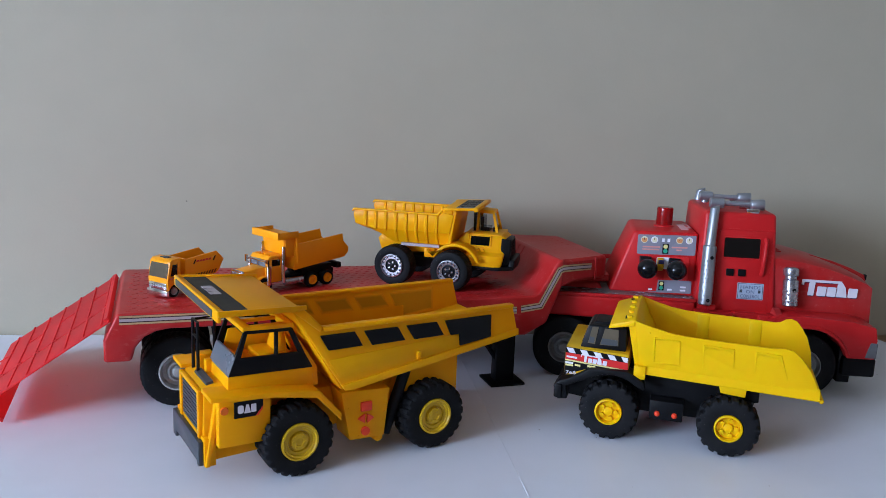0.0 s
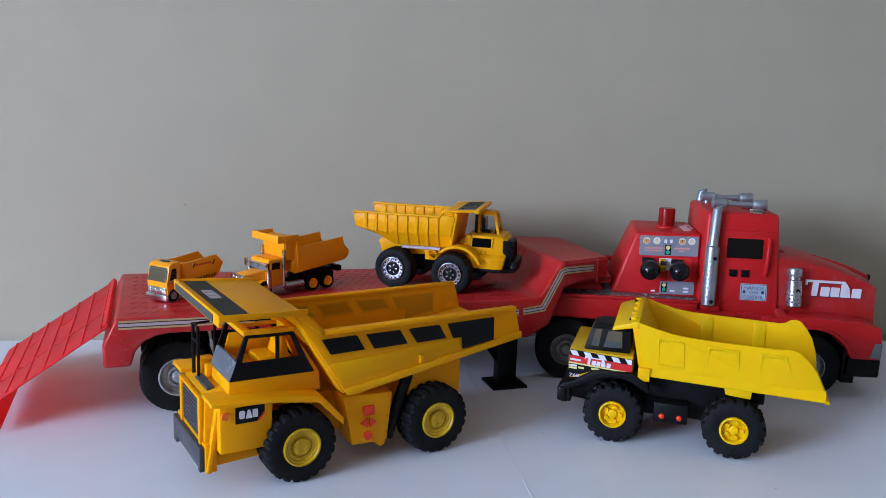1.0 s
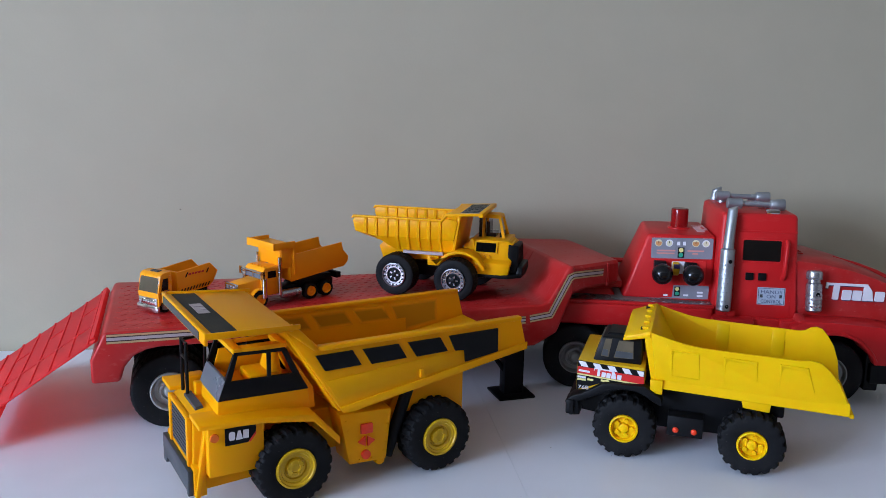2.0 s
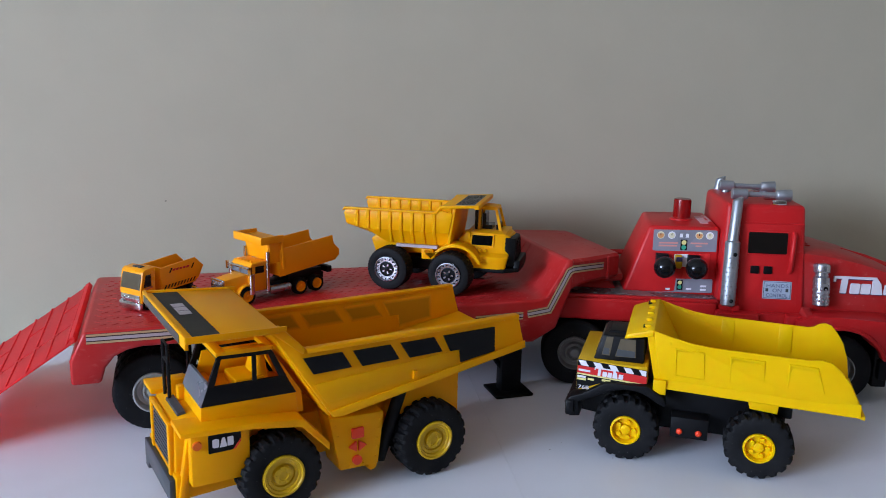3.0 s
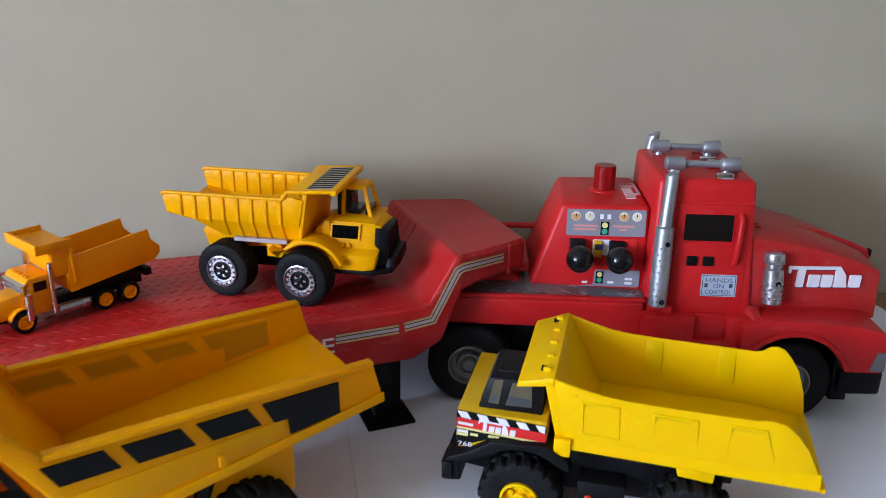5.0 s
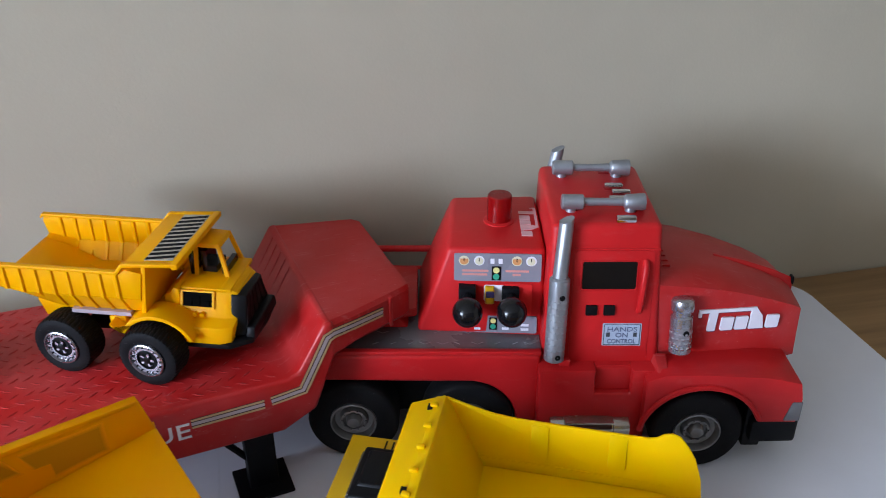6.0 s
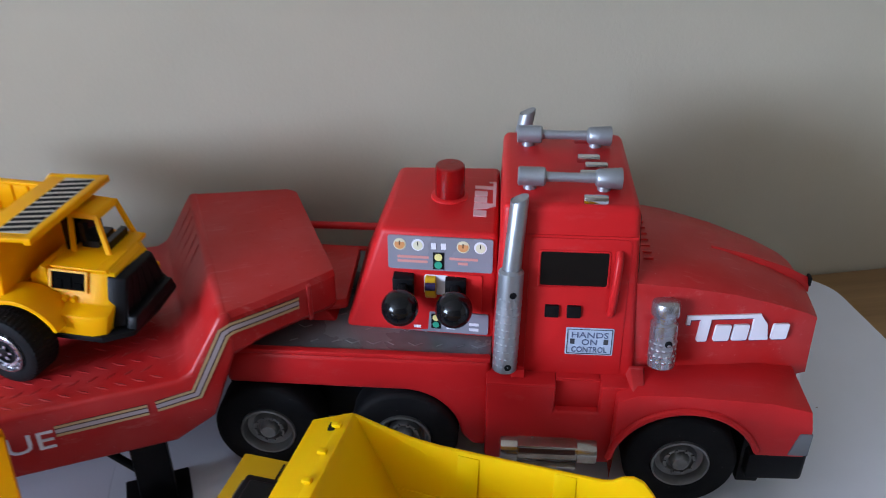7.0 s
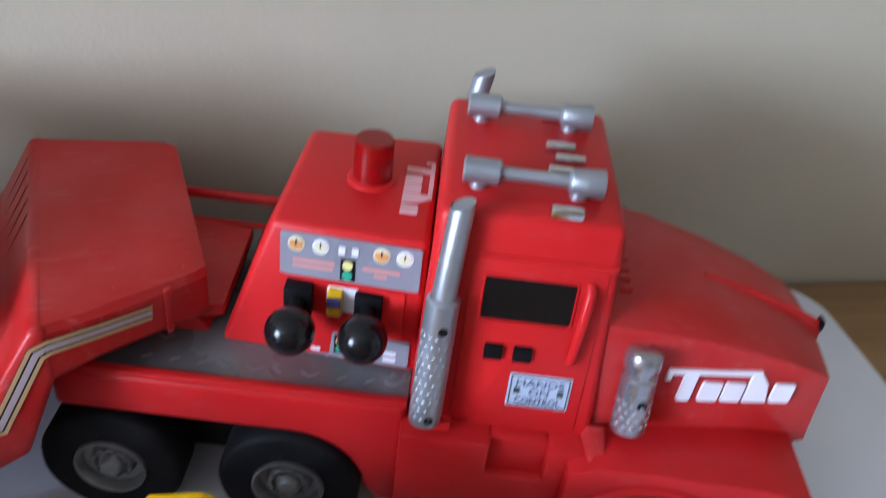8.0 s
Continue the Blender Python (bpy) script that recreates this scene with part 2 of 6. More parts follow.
def wood(name, dark, light, scale=1.0):
    m, n, l, b = node_mat(name)
    tc, mp = n.new("ShaderNodeTexCoord"), n.new("ShaderNodeMapping")
    mp.inputs["Scale"].default_value = (2.0 * scale, 30 * scale, 30 * scale)
    l.new(tc.outputs["Object"], mp.inputs["Vector"])
    g, f = n.new("ShaderNodeTexNoise"), n.new("ShaderNodeTexNoise")
    g.inputs["Scale"].default_value, g.inputs["Detail"].default_value, g.inputs["Distortion"].default_value = 1.2, 6, 0.8
    f.inputs["Scale"].default_value, f.inputs["Detail"].default_value = 6, 8
    l.new(mp.outputs[0], g.inputs["Vector"])
    l.new(mp.outputs[0], f.inputs["Vector"])
    ad = n.new("ShaderNodeMath")
    ad.operation = "MULTIPLY_ADD"
    ad.inputs[1].default_value = 0.35
    l.new(f.outputs["Fac"], ad.inputs[0])
    l.new(g.outputs["Fac"], ad.inputs[2])
    rp = n.new("ShaderNodeValToRGB")
    rp.color_ramp.elements[0].position, rp.color_ramp.elements[1].position = 0.45, 0.85
    rp.color_ramp.elements[0].color, rp.color_ramp.elements[1].color = (*dark, 1), (*light, 1)
    l.new(ad.outputs[0], rp.inputs["Fac"])
    l.new(rp.outputs["Color"], b.inputs["Base Color"])
    b.inputs["Roughness"].default_value = 0.4
    bp = n.new("ShaderNodeBump")
    bp.inputs["Strength"].default_value, bp.inputs["Distance"].default_value = 0.1, 0.0008
    l.new(ad.outputs[0], bp.inputs["Height"])
    l.new(bp.outputs["Normal"], b.inputs["Normal"])
    return m


OAK = wood("oak", (0.22, 0.12, 0.045), (0.36, 0.21, 0.09))
FLOOR_WOOD = wood("floor_wood", (0.09, 0.055, 0.03), (0.17, 0.105, 0.06), 0.6)


# ---- mesh helpers ----
def bm_of(verts, faces):
    bm = bmesh.new()
    vs = [bm.verts.new(v) for v in verts]
    for f in faces:
        bm.faces.new([vs[i] for i in f])
    bm.normal_update()
    return bm


def hexa(lo, hi):
    """A solid from four lower and four upper corners, both counter-clockwise from above."""
    return bm_of(list(lo) + list(hi), [(3, 2, 1, 0), (4, 5, 6, 7), (0, 1, 5, 4), (1, 2, 6, 5), (2, 3, 7, 6), (3, 0, 4, 7)])


def box(x0, x1, y0, y1, z0, z1):
    return hexa([(x0, y0, z0), (x1, y0, z0), (x1, y1, z0), (x0, y1, z0)], [(x0, y0, z1), (x1, y0, z1), (x1, y1, z1), (x0, y1, z1)])


def prism(pts, a, b, axis="y"):
    """A polygon swept along an axis: pts are (x, z) for y, (y, z) for x and (x, y) for z."""
    put = {"y": lambda p, h: (p[0], h, p[1]), "x": lambda p, h: (h, p[0], p[1]), "z": lambda p, h: (p[0], p[1], h)}[axis]
    k = len(pts)
    bm = bm_of([put(p, a) for p in pts] + [put(p, b) for p in pts], [tuple(range(k)), tuple(range(2 * k - 1, k - 1, -1))] + [(i, i + k, (i + 1) % k + k, (i + 1) % k) for i in range(k)])
    bmesh.ops.recalc_face_normals(bm, faces=bm.faces)
    return bm


def loft(rings, caps=True):
    """A skin over rings of equal length, closed round."""
    k = len(rings[0])
    faces = [(j * k + i, j * k + (i + 1) % k, (j + 1) * k + (i + 1) % k, (j + 1) * k + i) for j in range(len(rings) - 1) for i in range(k)]
    if caps:
        faces += [tuple(range(k - 1, -1, -1)), tuple(range((len(rings) - 1) * k, len(rings) * k))]
    bm = bm_of([p for r in rings for p in r], faces)
    bmesh.ops.recalc_face_normals(bm, faces=bm.faces)
    return bm


def frame_axes(d):
    d = Vector(d).normalized()
    u = d.orthogonal().normalized()
    return d, u, d.cross(u)


def lathe(profile, origin=(0, 0, 0), axis=(0, 1, 0), n=32):
    """profile: (radius, height along the axis); closed at both ends."""
    d, u, w = frame_axes(axis)
    o = Vector(origin)
    rings = [[o + d * h + (u * math.cos(2 * math.pi * i / n) + w * math.sin(2 * math.pi * i / n)) * max(r, 1e-5) for i in range(n)] for r, h in profile]
    return loft(rings)


def cyl(p, q, r, r2=None, n=20, rim=0.0):
    p, q = Vector(p), Vector(q)
    h = (q - p).length
    r2 = r if r2 is None else r2
    prof = [(r, 0), (r2, h)] if not rim else [(r - rim, 0), (r, rim), (r2, h - rim), (r2 - rim, h)]
    return lathe(prof, p, q - p, n)


def ball(c, r, n=24):
    return lathe([(r * math.sin(math.pi * i / 14), -r * math.cos(math.pi * i / 14)) for i in range(15)], c, (0, 0, 1), n)


def tube(points, r, n=10):
    pts = [Vector(p) for p in points]
    rings, ref = [], None
    for i, p in enumerate(pts):
        d = (pts[min(i + 1, len(pts) - 1)] - pts[max(i - 1, 0)]).normalized()
        ref = (d.orthogonal() if ref is None else ref - d * ref.dot(d)).normalized()
        w = d.cross(ref)
        rings.append([p + (ref * math.cos(2 * math.pi * k / n) + w * math.sin(2 * math.pi * k / n)) * r for k in range(n)])
    return loft(rings)


def join(*parts):
    out = bmesh.new()
    for b in parts:
        me = bpy.data.meshes.new("tmp")
        b.to_mesh(me)
        b.free()
        out.from_mesh(me)
        bpy.data.meshes.remove(me)
    return out


def arc(cx, cz, r, a0, a1, n=10):
    return [(cx + r * math.cos(radians(a0 + (a1 - a0) * i / n)), cz + r * math.sin(radians(a0 + (a1 - a0) * i / n))) for i in range(n + 1)]


def finish(bm, name, mats, bevel=0.0, seg=2, smooth=38, turn=28):
    if bevel:
        bm.normal_update()
        edges = [e for e in bm.edges if len(e.link_faces) == 2 and e.calc_face_angle(0) > radians(turn)]
        bmesh.ops.bevel(bm, geom=edges, offset=bevel, segments=seg, affect="EDGES", profile=0.5, clamp_overlap=True)
    me = bpy.data.meshes.new(name)
    for f in bm.faces:
        f.smooth = smooth > 0
    bm.to_mesh(me)
    bm.free()
    for m in mats if isinstance(mats, (list, tuple)) else [mats]:
        me.materials.append(m)
    if smooth:
        me.set_sharp_from_angle(angle=radians(smooth))
    return me


def part(name, bm, mat, parent=None, label="", bevel=0.0, seg=2, smooth=38, at=None, turn=28):
    """Links a bmesh (or a mesh that is shared) as one mesh object under a thing or a part."""
    me = bm if isinstance(bm, bpy.types.Mesh) else finish(bm, name, mat, bevel, seg, smooth, turn)
    ob = new(name, me)
    if parent is not None:
        ob.parent = parent
    if at is not None:
        ob.matrix_basis = at
    if label:
        ob["label"] = label
    return ob


def thing(name, m, label, category, group=""):
    ob = new(name)
    ob.empty_display_size = 0.02
    ob.matrix_basis = m
    return tagged(ob, label, category, group)


def structure(name, bm, mat, label, category, bevel=0.0):
    return tagged(part(name, bm, mat, None, "", bevel), label, category, "", "structure")


def letters(text, size, depth, m, width=None):
    """Raised letters as a bmesh, their base line on the x axis of m, z of m outwards."""
    cu = bpy.data.curves.new("letters", "FONT")
    cu.body, cu.size, cu.extrude, cu.resolution_u = text, size, depth, 3
    cu.align_x = "CENTER"
    ob = bpy.data.objects.new("letters", cu)
    scene.collection.objects.link(ob)
    bpy.context.view_layer.update()
    me = bpy.data.meshes.new_from_object(ob.evaluated_get(bpy.context.evaluated_depsgraph_get()))
    bpy.data.objects.remove(ob)
    bm = bmesh.new()
    bm.from_mesh(me)
    bpy.data.meshes.remove(me)
    if width:
        xs = [v.co.x for v in bm.verts]
        k = width / (max(xs) - min(xs))
        for v in bm.verts:
            v.co.x *= k
    bm.transform(m)
    return bm


def slab_on(o, u, v, pts, h=0.0006):
    """A thin raised sticker: pts in the plane with origin o and axes u, v; it stands h proud along u x v."""
    o, u, v = Vector(o), Vector(u).normalized(), Vector(v).normalized()
    nrm = u.cross(v).normalized()
    lo = [o + u * a + v * b - nrm * 0.0006 for a, b in pts]
    hi = [o + u * a + v * b + nrm * h for a, b in pts]
    return loft([lo, hi])


def rect(a0, a1, b0, b1):
    return [(a0, b0), (a1, b0), (a1, b1), (a0, b1)]


def rrect(a0, a1, b0, b1, r, n=4):
    out = []
    for cx, cy, s in ((a1 - r, b0 + r, -90), (a1 - r, b1 - r, 0), (a0 + r, b1 - r, 90), (a0 + r, b0 + r, 180)):
        out += [(cx + r * math.cos(radians(s + 90 * i / n)), cy + r * math.sin(radians(s + 90 * i / n))) for i in range(n + 1)]
    return out


def disc(a, b, r, n=20):
    return [(a + r * math.cos(2 * math.pi * i / n), b + r * math.sin(2 * math.pi * i / n)) for i in range(n)]


def word_mark(parent, o, u, v, w, h, back=NAVY, lift=0.0006, ink=WHITE, name="logo_print"):
    """A white mark: one long bar over five upright blocks, on a dark shadow."""
    k = h / 10
    lean = 0.10 * h

    def block(a, b, c, d):
        return rrect(a * w, b * w, c * k, d * k, min(0.016 * w, 0.8 * k))
    shapes = [rect(0.0, 0.68 * w, 8.5 * k, 10 * k), rect(0.0, 0.035 * w, 6.6 * k, 8.6 * k), block(0.13, 0.225, 0, 8.7), block(0.285, 0.43, 0, 6.0), block(0.455, 0.60, 0, 6.0), [(0.625 * w, 0), (0.80 * w, 0), (0.76 * w, 6.0 * k), (0.69 * w, 9.2 * k), (0.625 * w, 9.2 * k)], block(0.825, 0.975, 0, 5.9)]
    shapes = [[(x + lean * y / h, y) for x, y in p] for p in shapes]
    if back is not None:
        part("logo_shadow", join(*[slab_on(o, u, v, [(x + 0.010 * w, y - 0.5 * k) for x, y in p], lift * 0.4) for p in shapes]), back, parent, "dark blue shadow of the white mark")
    return part(name, join(*[slab_on(o, u, v, p, lift + 0.00004 * i) for i, p in enumerate(shapes)]), ink, parent, "white printed mark" if ink is WHITE else "faded pink-white printed mark")


def turned(bm, deg):
    bm.transform(Matrix.Rotation(radians(deg), 4, "Y"))
    return bm


# ---- wheels ----
def tyre_mesh(name, r, w, rim_r, lugs, lug_h, lug_w=0.55, mat=TYRE):
    """A tyre on the y axis, its outer face at y = 0 and its inner at y = w; lugs stand alternately on both shoulders."""
    b = r - lug_h
    prof = [(rim_r, 0.004, 0, 0), (rim_r + 0.001, 0.0012, 0, 0), (rim_r + (r - rim_r) * 0.4, 0.0, 0, 0), (b * 0.90, 0.0008, 0, 0), (b * 0.93, 0.0012, 0.5, 0), (b * 0.965, w * 0.06, 0.9, 0), (b, w * 0.14, 1, 0), (b, w * 0.36, 1, 0), (b, w * 0.49, 1, 0), (b, w * 0.51, 1, 1), (b, w * 0.64, 1, 1), (b, w * 0.86, 1, 1), (b * 0.965, w * 0.94, 0.9, 1), (b * 0.93, w - 0.0012, 0.5, 1), (b * 0.90, w - 0.0008, 0, 1), (rim_r + 0.001, w - 0.001, 0, 1), (rim_r, w - 0.004, 0, 1)]
    per = 10
    n = lugs * per if lugs else 40
    high = round(per * lug_w)
    rings = []
    for rad, y, f, side in prof:
        ring = []
        for i in range(n):
            k = (i + (per // 2 if side else 0) + (round(abs(y / w - 0.5) * 5))) % per
            rr = rad + (lug_h * f if lugs and k < high else 0)
            ring.append((rr * math.cos(2 * math.pi * i / n), y, rr * math.sin(2 * math.pi * i / n)))
        rings.append(ring)
    return finish(loft(rings, False), name, mat, smooth=32)


def rim_mesh(name, profile, mat, bolts=0, bolt_r=0.0, bolt_at=0.0, bolt_y=0.0, bolt_h=0.002, n=40):
    """A rim on the y axis; profile: (radius, y) from the outside edge towards the middle."""
    bm = lathe([(profile[0][0], 0.012)] + profile + [(0.0001, profile[-1][1])], (0, 0, 0), (0, 1, 0), n)
    extra = [cyl((bolt_at * math.cos(2 * math.pi * i / bolts), bolt_y, bolt_at * math.sin(2 * math.pi * i / bolts)), (bolt_at * math.cos(2 * math.pi * i / bolts), bolt_y - bolt_h, bolt_at * math.sin(2 * math.pi * i / bolts)), bolt_r, n=8) for i in range(bolts)]
    return finish(join(bm, *extra), name, mat, smooth=32)


def wheel(parent, tyre, rim, x, y, z, near, label="", rim_label=""):
    """near: +1 when the outer face looks to -y of the thing."""
    at = pose(x, y, z) if near > 0 else pose(x, y, z, 0, 0, 180)
    ob = part("wheel", tyre, None, parent, label, at=at)
    part("rim", rim, None, ob, rim_label)
    return ob


# ---- the room ----
FLOOR_Z, TOP_Z, X0, X1, Y0, Y1 = -0.75, 2.25, -4.4, 3.2, -3.0, 1.46
structure("wall_north", box(X0 - 0.5, X1 + 0.15, Y1, Y1 + 0.15, FLOOR_Z, TOP_Z), WALL, "plain beige painted wall with small specks", "wall")
# unseen walls closing the room; their tones steer the fill light
structure("wall_east", box(X1, X1 + 0.15, Y0, Y1, FLOOR_Z, TOP_Z), TAUPE, "unseen side wall, taupe set for its bounce light", "wall")
structure("wall_south", box(X0 - 0.5, X1 + 0.15, Y0 - 0.15, Y0, FLOOR_Z, TOP_Z), BROWN, "unseen wall behind the viewer, brown to damp bounce light", "wall")
# unseen deep side jambs, added to trim daylight on the north wall's left
XW = X0 - 0.5
west = join(box(XW, X0, Y0, WIN_Y0, FLOOR_Z, TOP_Z), box(XW, X0, WIN_Y1, Y1, FLOOR_Z, TOP_Z), box(XW, X0 - 0.35, WIN_Y0, WIN_Y1, FLOOR_Z, WIN_Z0), box(XW, X0 - 0.35, WIN_Y0, WIN_Y1, WIN_Z1, TOP_Z))
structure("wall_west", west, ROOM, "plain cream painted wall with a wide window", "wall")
structure("floor", box(X0 - 0.5, X1 + 0.15, Y0 - 0.15, Y1 + 0.15, FLOOR_Z - 0.1, FLOOR_Z), FLOOR_WOOD, "brown wooden floor of the room", "floor")
structure("ceiling", box(X0 - 0.5, X1 + 0.15, Y0 - 0.15, Y1 + 0.15, TOP_Z, TOP_Z + 0.1), CEIL, "plain white painted ceiling", "ceiling")
XF = XW + 0.02
win = structure("window_1", join(box(XF, XF + 0.06, WIN_Y0, WIN_Y0 + 0.05, WIN_Z0, WIN_Z1), box(XF, XF + 0.06, WIN_Y1 - 0.05, WIN_Y1, WIN_Z0, WIN_Z1), box(XF, XF + 0.06, WIN_Y0 + 0.05, WIN_Y1 - 0.05, WIN_Z0, WIN_Z0 + 0.05), box(XF, XF + 0.06, WIN_Y0 + 0.05, WIN_Y1 - 0.05, WIN_Z1 - 0.05, WIN_Z1)), CEIL, "daylit window with a white frame, reveal deepened to trim its light", "window")
pane = part("pane", box(XF + 0.025, XF + 0.031, WIN_Y0 + 0.05, WIN_Y1 - 0.05, WIN_Z0 + 0.05, WIN_Z1 - 0.05), GLASS, win)
pane.visible_shadow = False

# ---- the table and its white boards ----
table = thing("wooden_table", pose(0.15, 0.96, FLOOR_Z), "long oak table standing against the beige wall", "table")
part("tabletop", box(-1.25, 1.35, -0.46, 0.495, 0.712, 0.746), OAK, table, bevel=0.003)
for lx in (-1.17, 1.27):
    for ly in (-0.39, 0.42):
        part("leg", box(lx - 0.035, lx + 0.035, ly - 0.035, ly + 0.035, 0, 0.712), OAK, table, bevel=0.003)
right_plan = [(0.135, 0.56), (0.934, 0.56)] + [(0.934 - 0.055 + 0.055 * math.cos(radians(a)), 1.452 - 0.055 + 0.055 * math.sin(radians(a))) for a in range(0, 91, 9)] + [(0.135, 1.452)]
left_plan = [(0.1347, 0.56), (0.1347, 1.452)] + [(-0.93 + 0.055 - 0.055 * math.cos(radians(a)), 1.452 - 0.055 + 0.055 * math.sin(radians(a))) for a in range(90, -1, -9)] + [(-0.93, 0.56)]
for plan, words in ((right_plan, "white laminate board with a rounded corner, lying on the wooden table"), (left_plan, "white laminate board lying on the wooden table")):
    b = tagged(part("white_board", prism(plan, -0.004, 0.0, "z"), BOARD), words, "board", "white boards on the table")
tagged(part("board_lip", prism([(0.1340, -0.0005), (0.1362, -0.0005), (0.1356, 0.0005), (0.1346, 0.0005)], 0.56, 0.90, "y"), BOARD), "thin raised white edge along the joint of the boards", "edging")


# ---- red tractor unit ----
TRUCK_TYRE = tyre_mesh("truck_tyre", 0.047, 0.036, 0.0235, 0, 0.0, 0.6)
TRUCK_RIM = rim_mesh("truck_rim", [(0.0240, 0.0020), (0.0238, -0.0008), (0.0222, -0.0012), (0.0212, 0.0008), (0.0198, 0.0068), (0.0152, 0.0080), (0.0140, 0.0044), (0.0132, 0.0028), (0.0112, 0.0028), (0.0104, 0.0056), (0.0086, 0.0058), (0.0078, 0.0012), (0.0060, -0.0012), (0.0030, -0.0018)], GREY_RIM, 10, 0.0013, 0.0122, 0.0036, 0.0022)


def perforated_pipe(parent, name, p, q, r, rows, cap=None):
    """A silver pipe whose lower part carries rows of raised beads and two dark holes."""
    p, q = Vector(p), Vector(q)
    d, u, w = frame_axes(q - p)
    h = (q - p).length
    n_ring, big = (7, 1.45) if cap is None else (6, 2.2)
    ob = part(name, lathe([(r * 0.7, 0), (r, 0.002), (r, h - 0.002), (r * 0.8, h)], p, d, 28), SILVER if cap is None else BRIGHT, parent)
    beads = bmesh.new()
    todo = []
    for i in range(rows):
        for k in range(n_ring):
            ang = math.pi * (k + (0.5 if i % 2 else 0)) / n_ring
            nrm = Vector((math.cos(ang), -math.sin(ang), 0)) * (1 if p.y < 0 else -1)
            c = p + d * (0.008 + (h * (0.72 if cap is None else 0.50)) * i / rows) + (nrm - d * nrm.dot(d)).normalized() * (r - 0.0009 * big)
            todo.append(lathe([(0.0001, -0.0013 * big), (0.0010 * big, -0.0007 * big), (0.0013 * big, 0.0), (0.0010 * big, 0.0007 * big), (0.0001, 0.0013 * big)], c, d, 8))
    part("beading", join(beads, *todo), SILVER if cap is None else BRIGHT, ob)
    for f in (0.09, 0.80) if cap is None else (0.62,):
        c = p + d * h * f
        nrm = Vector((0.25, -1, 0.1)).normalized()
        part("bolt_hole", cyl(c + nrm * (r - 0.0015), c + nrm * (r + 0.0003), 0.0028 if cap is None else 0.0030, n=14), BLACK, ob)
    return ob


def red_truck(m):
    t = thing("toy_tractor_unit", m, "large red toy tractor unit with silver exhausts, on white board", "toy truck")
    part("chassis", box(-0.20, 0.25, -0.05, 0.05, 0.030, 0.098), BLACK, t, bevel=0.003)
    for x in (-0.157, -0.0396, 0.192):
        part("axle", cyl((x, -0.085, 0.047), (x, 0.085, 0.047), 0.005), BLACK, t)
        yy = 0.106 if x > 0 else 0.091
        for s in (1, -1):
            wheel(t, TRUCK_TYRE, TRUCK_RIM, x, -s * yy, 0.047, s, "black rubber wheel", "dusty grey wheel rim")
    # rear deck with its side rails and wheel arch
    side = [(-0.188, 0.0955), (-0.080, 0.0945)] + arc(-0.0396, 0.0455, 0.0490, 92, 4, 10) + [(0.020, 0.037), (0.033, 0.037), (0.033, 0.1285), (-0.188, 0.1285)]
    for y in (-0.086, 0.058):
        part("side_rail", prism(side, y, y + 0.028, "y"), RED, t, bevel=0.005, seg=3)
    for y in (-0.086, 0.079):
        part("rail_lip", box(-0.188, 0.033, y, y + 0.007, 0.1275, 0.1325), RED, t, bevel=0.0016)
    part("rear_crossbar", box(-0.190, -0.178, -0.058, 0.058, 0.100, 0.1325), RED, t, bevel=0.003)
    part("deck_plate", box(-0.178, 0.033, -0.0790, 0.0790, 0.1270, 0.1305), TREAD_GREY, t, "grey tread-plate sticker")
    marks, rnd = [], random.Random(5)
    for i in range(12):
        for k in range(8):
            x, y = -0.170 + i * 0.0175 + (0.0085 if k % 2 else 0), -0.070 + k * 0.0195
            for a0, a1, b0, b1 in ((-0.0058, 0.0, 0.0036, 0.0), (0.0, 0.0058, 0.0, 0.0036)):
                if rnd.random() < 0.4:
                    continue
                d = Vector((a1 - a0, b1 - b0, 0)).normalized()
                n = Vector((-d.y, d.x, 0)) * 0.0004
                p, q = Vector((x + a0, y + b0, 0.1302)), Vector((x + a1, y + b1, 0.1302))
                up = Vector((0, 0, 0.0006))
                marks.append(loft([[p - n, q - n, q + n, p + n], [p - n + up, q - n + up, q + n + up, p + n + up]]))
    tagged(part("tread_relief", join(*marks), TREAD_MARK, t), kind="stuff")
    part("grab_rail", tube([(-0.175, 0.079, 0.137), (-0.172, 0.079, 0.154), (-0.160, 0.079, 0.158), (-0.06, 0.076, 0.160)], 0.0038, 12), RED, t)
    part("fifth_wheel_ramp", hexa([(-0.165, -0.04, 0.129), (-0.10, -0.04, 0.129), (-0.10, 0.045, 0.129), (-0.165, 0.045, 0.129)], [(-0.160, -0.036, 0.146), (-0.112, -0.036, 0.142), (-0.112, 0.041, 0.142), (-0.160, 0.041, 0.146)]), RED, t, bevel=0.002)

    # control box behind the cab
    bx = part("control_box", hexa([(-0.092, -0.0460, 0.129), (0.036, -0.0555, 0.129), (0.036, 0.078, 0.129), (-0.094, 0.080, 0.129)], [(-0.060, -0.0385, 0.2240), (0.036, -0.0490, 0.2265), (0.036, 0.077, 0.2265), (-0.055, 0.077, 0.2250)]), RED, t, bevel=0.005, seg=3)
    o = Vector((-0.0494, -0.0404, 0.2200))
    u, v = Vector((0.0851, -0.0094, 0.0037)).normalized(), Vector((0, 0.072, 0.997)).normalized()
    up = part("upper_gauge_panel", slab_on(o, u, v, rrect(-0.004, 0.082, -0.031, -0.001, 0.002), 0.0010), PANEL_GREY, bx, "grey sticker with printed gauges")
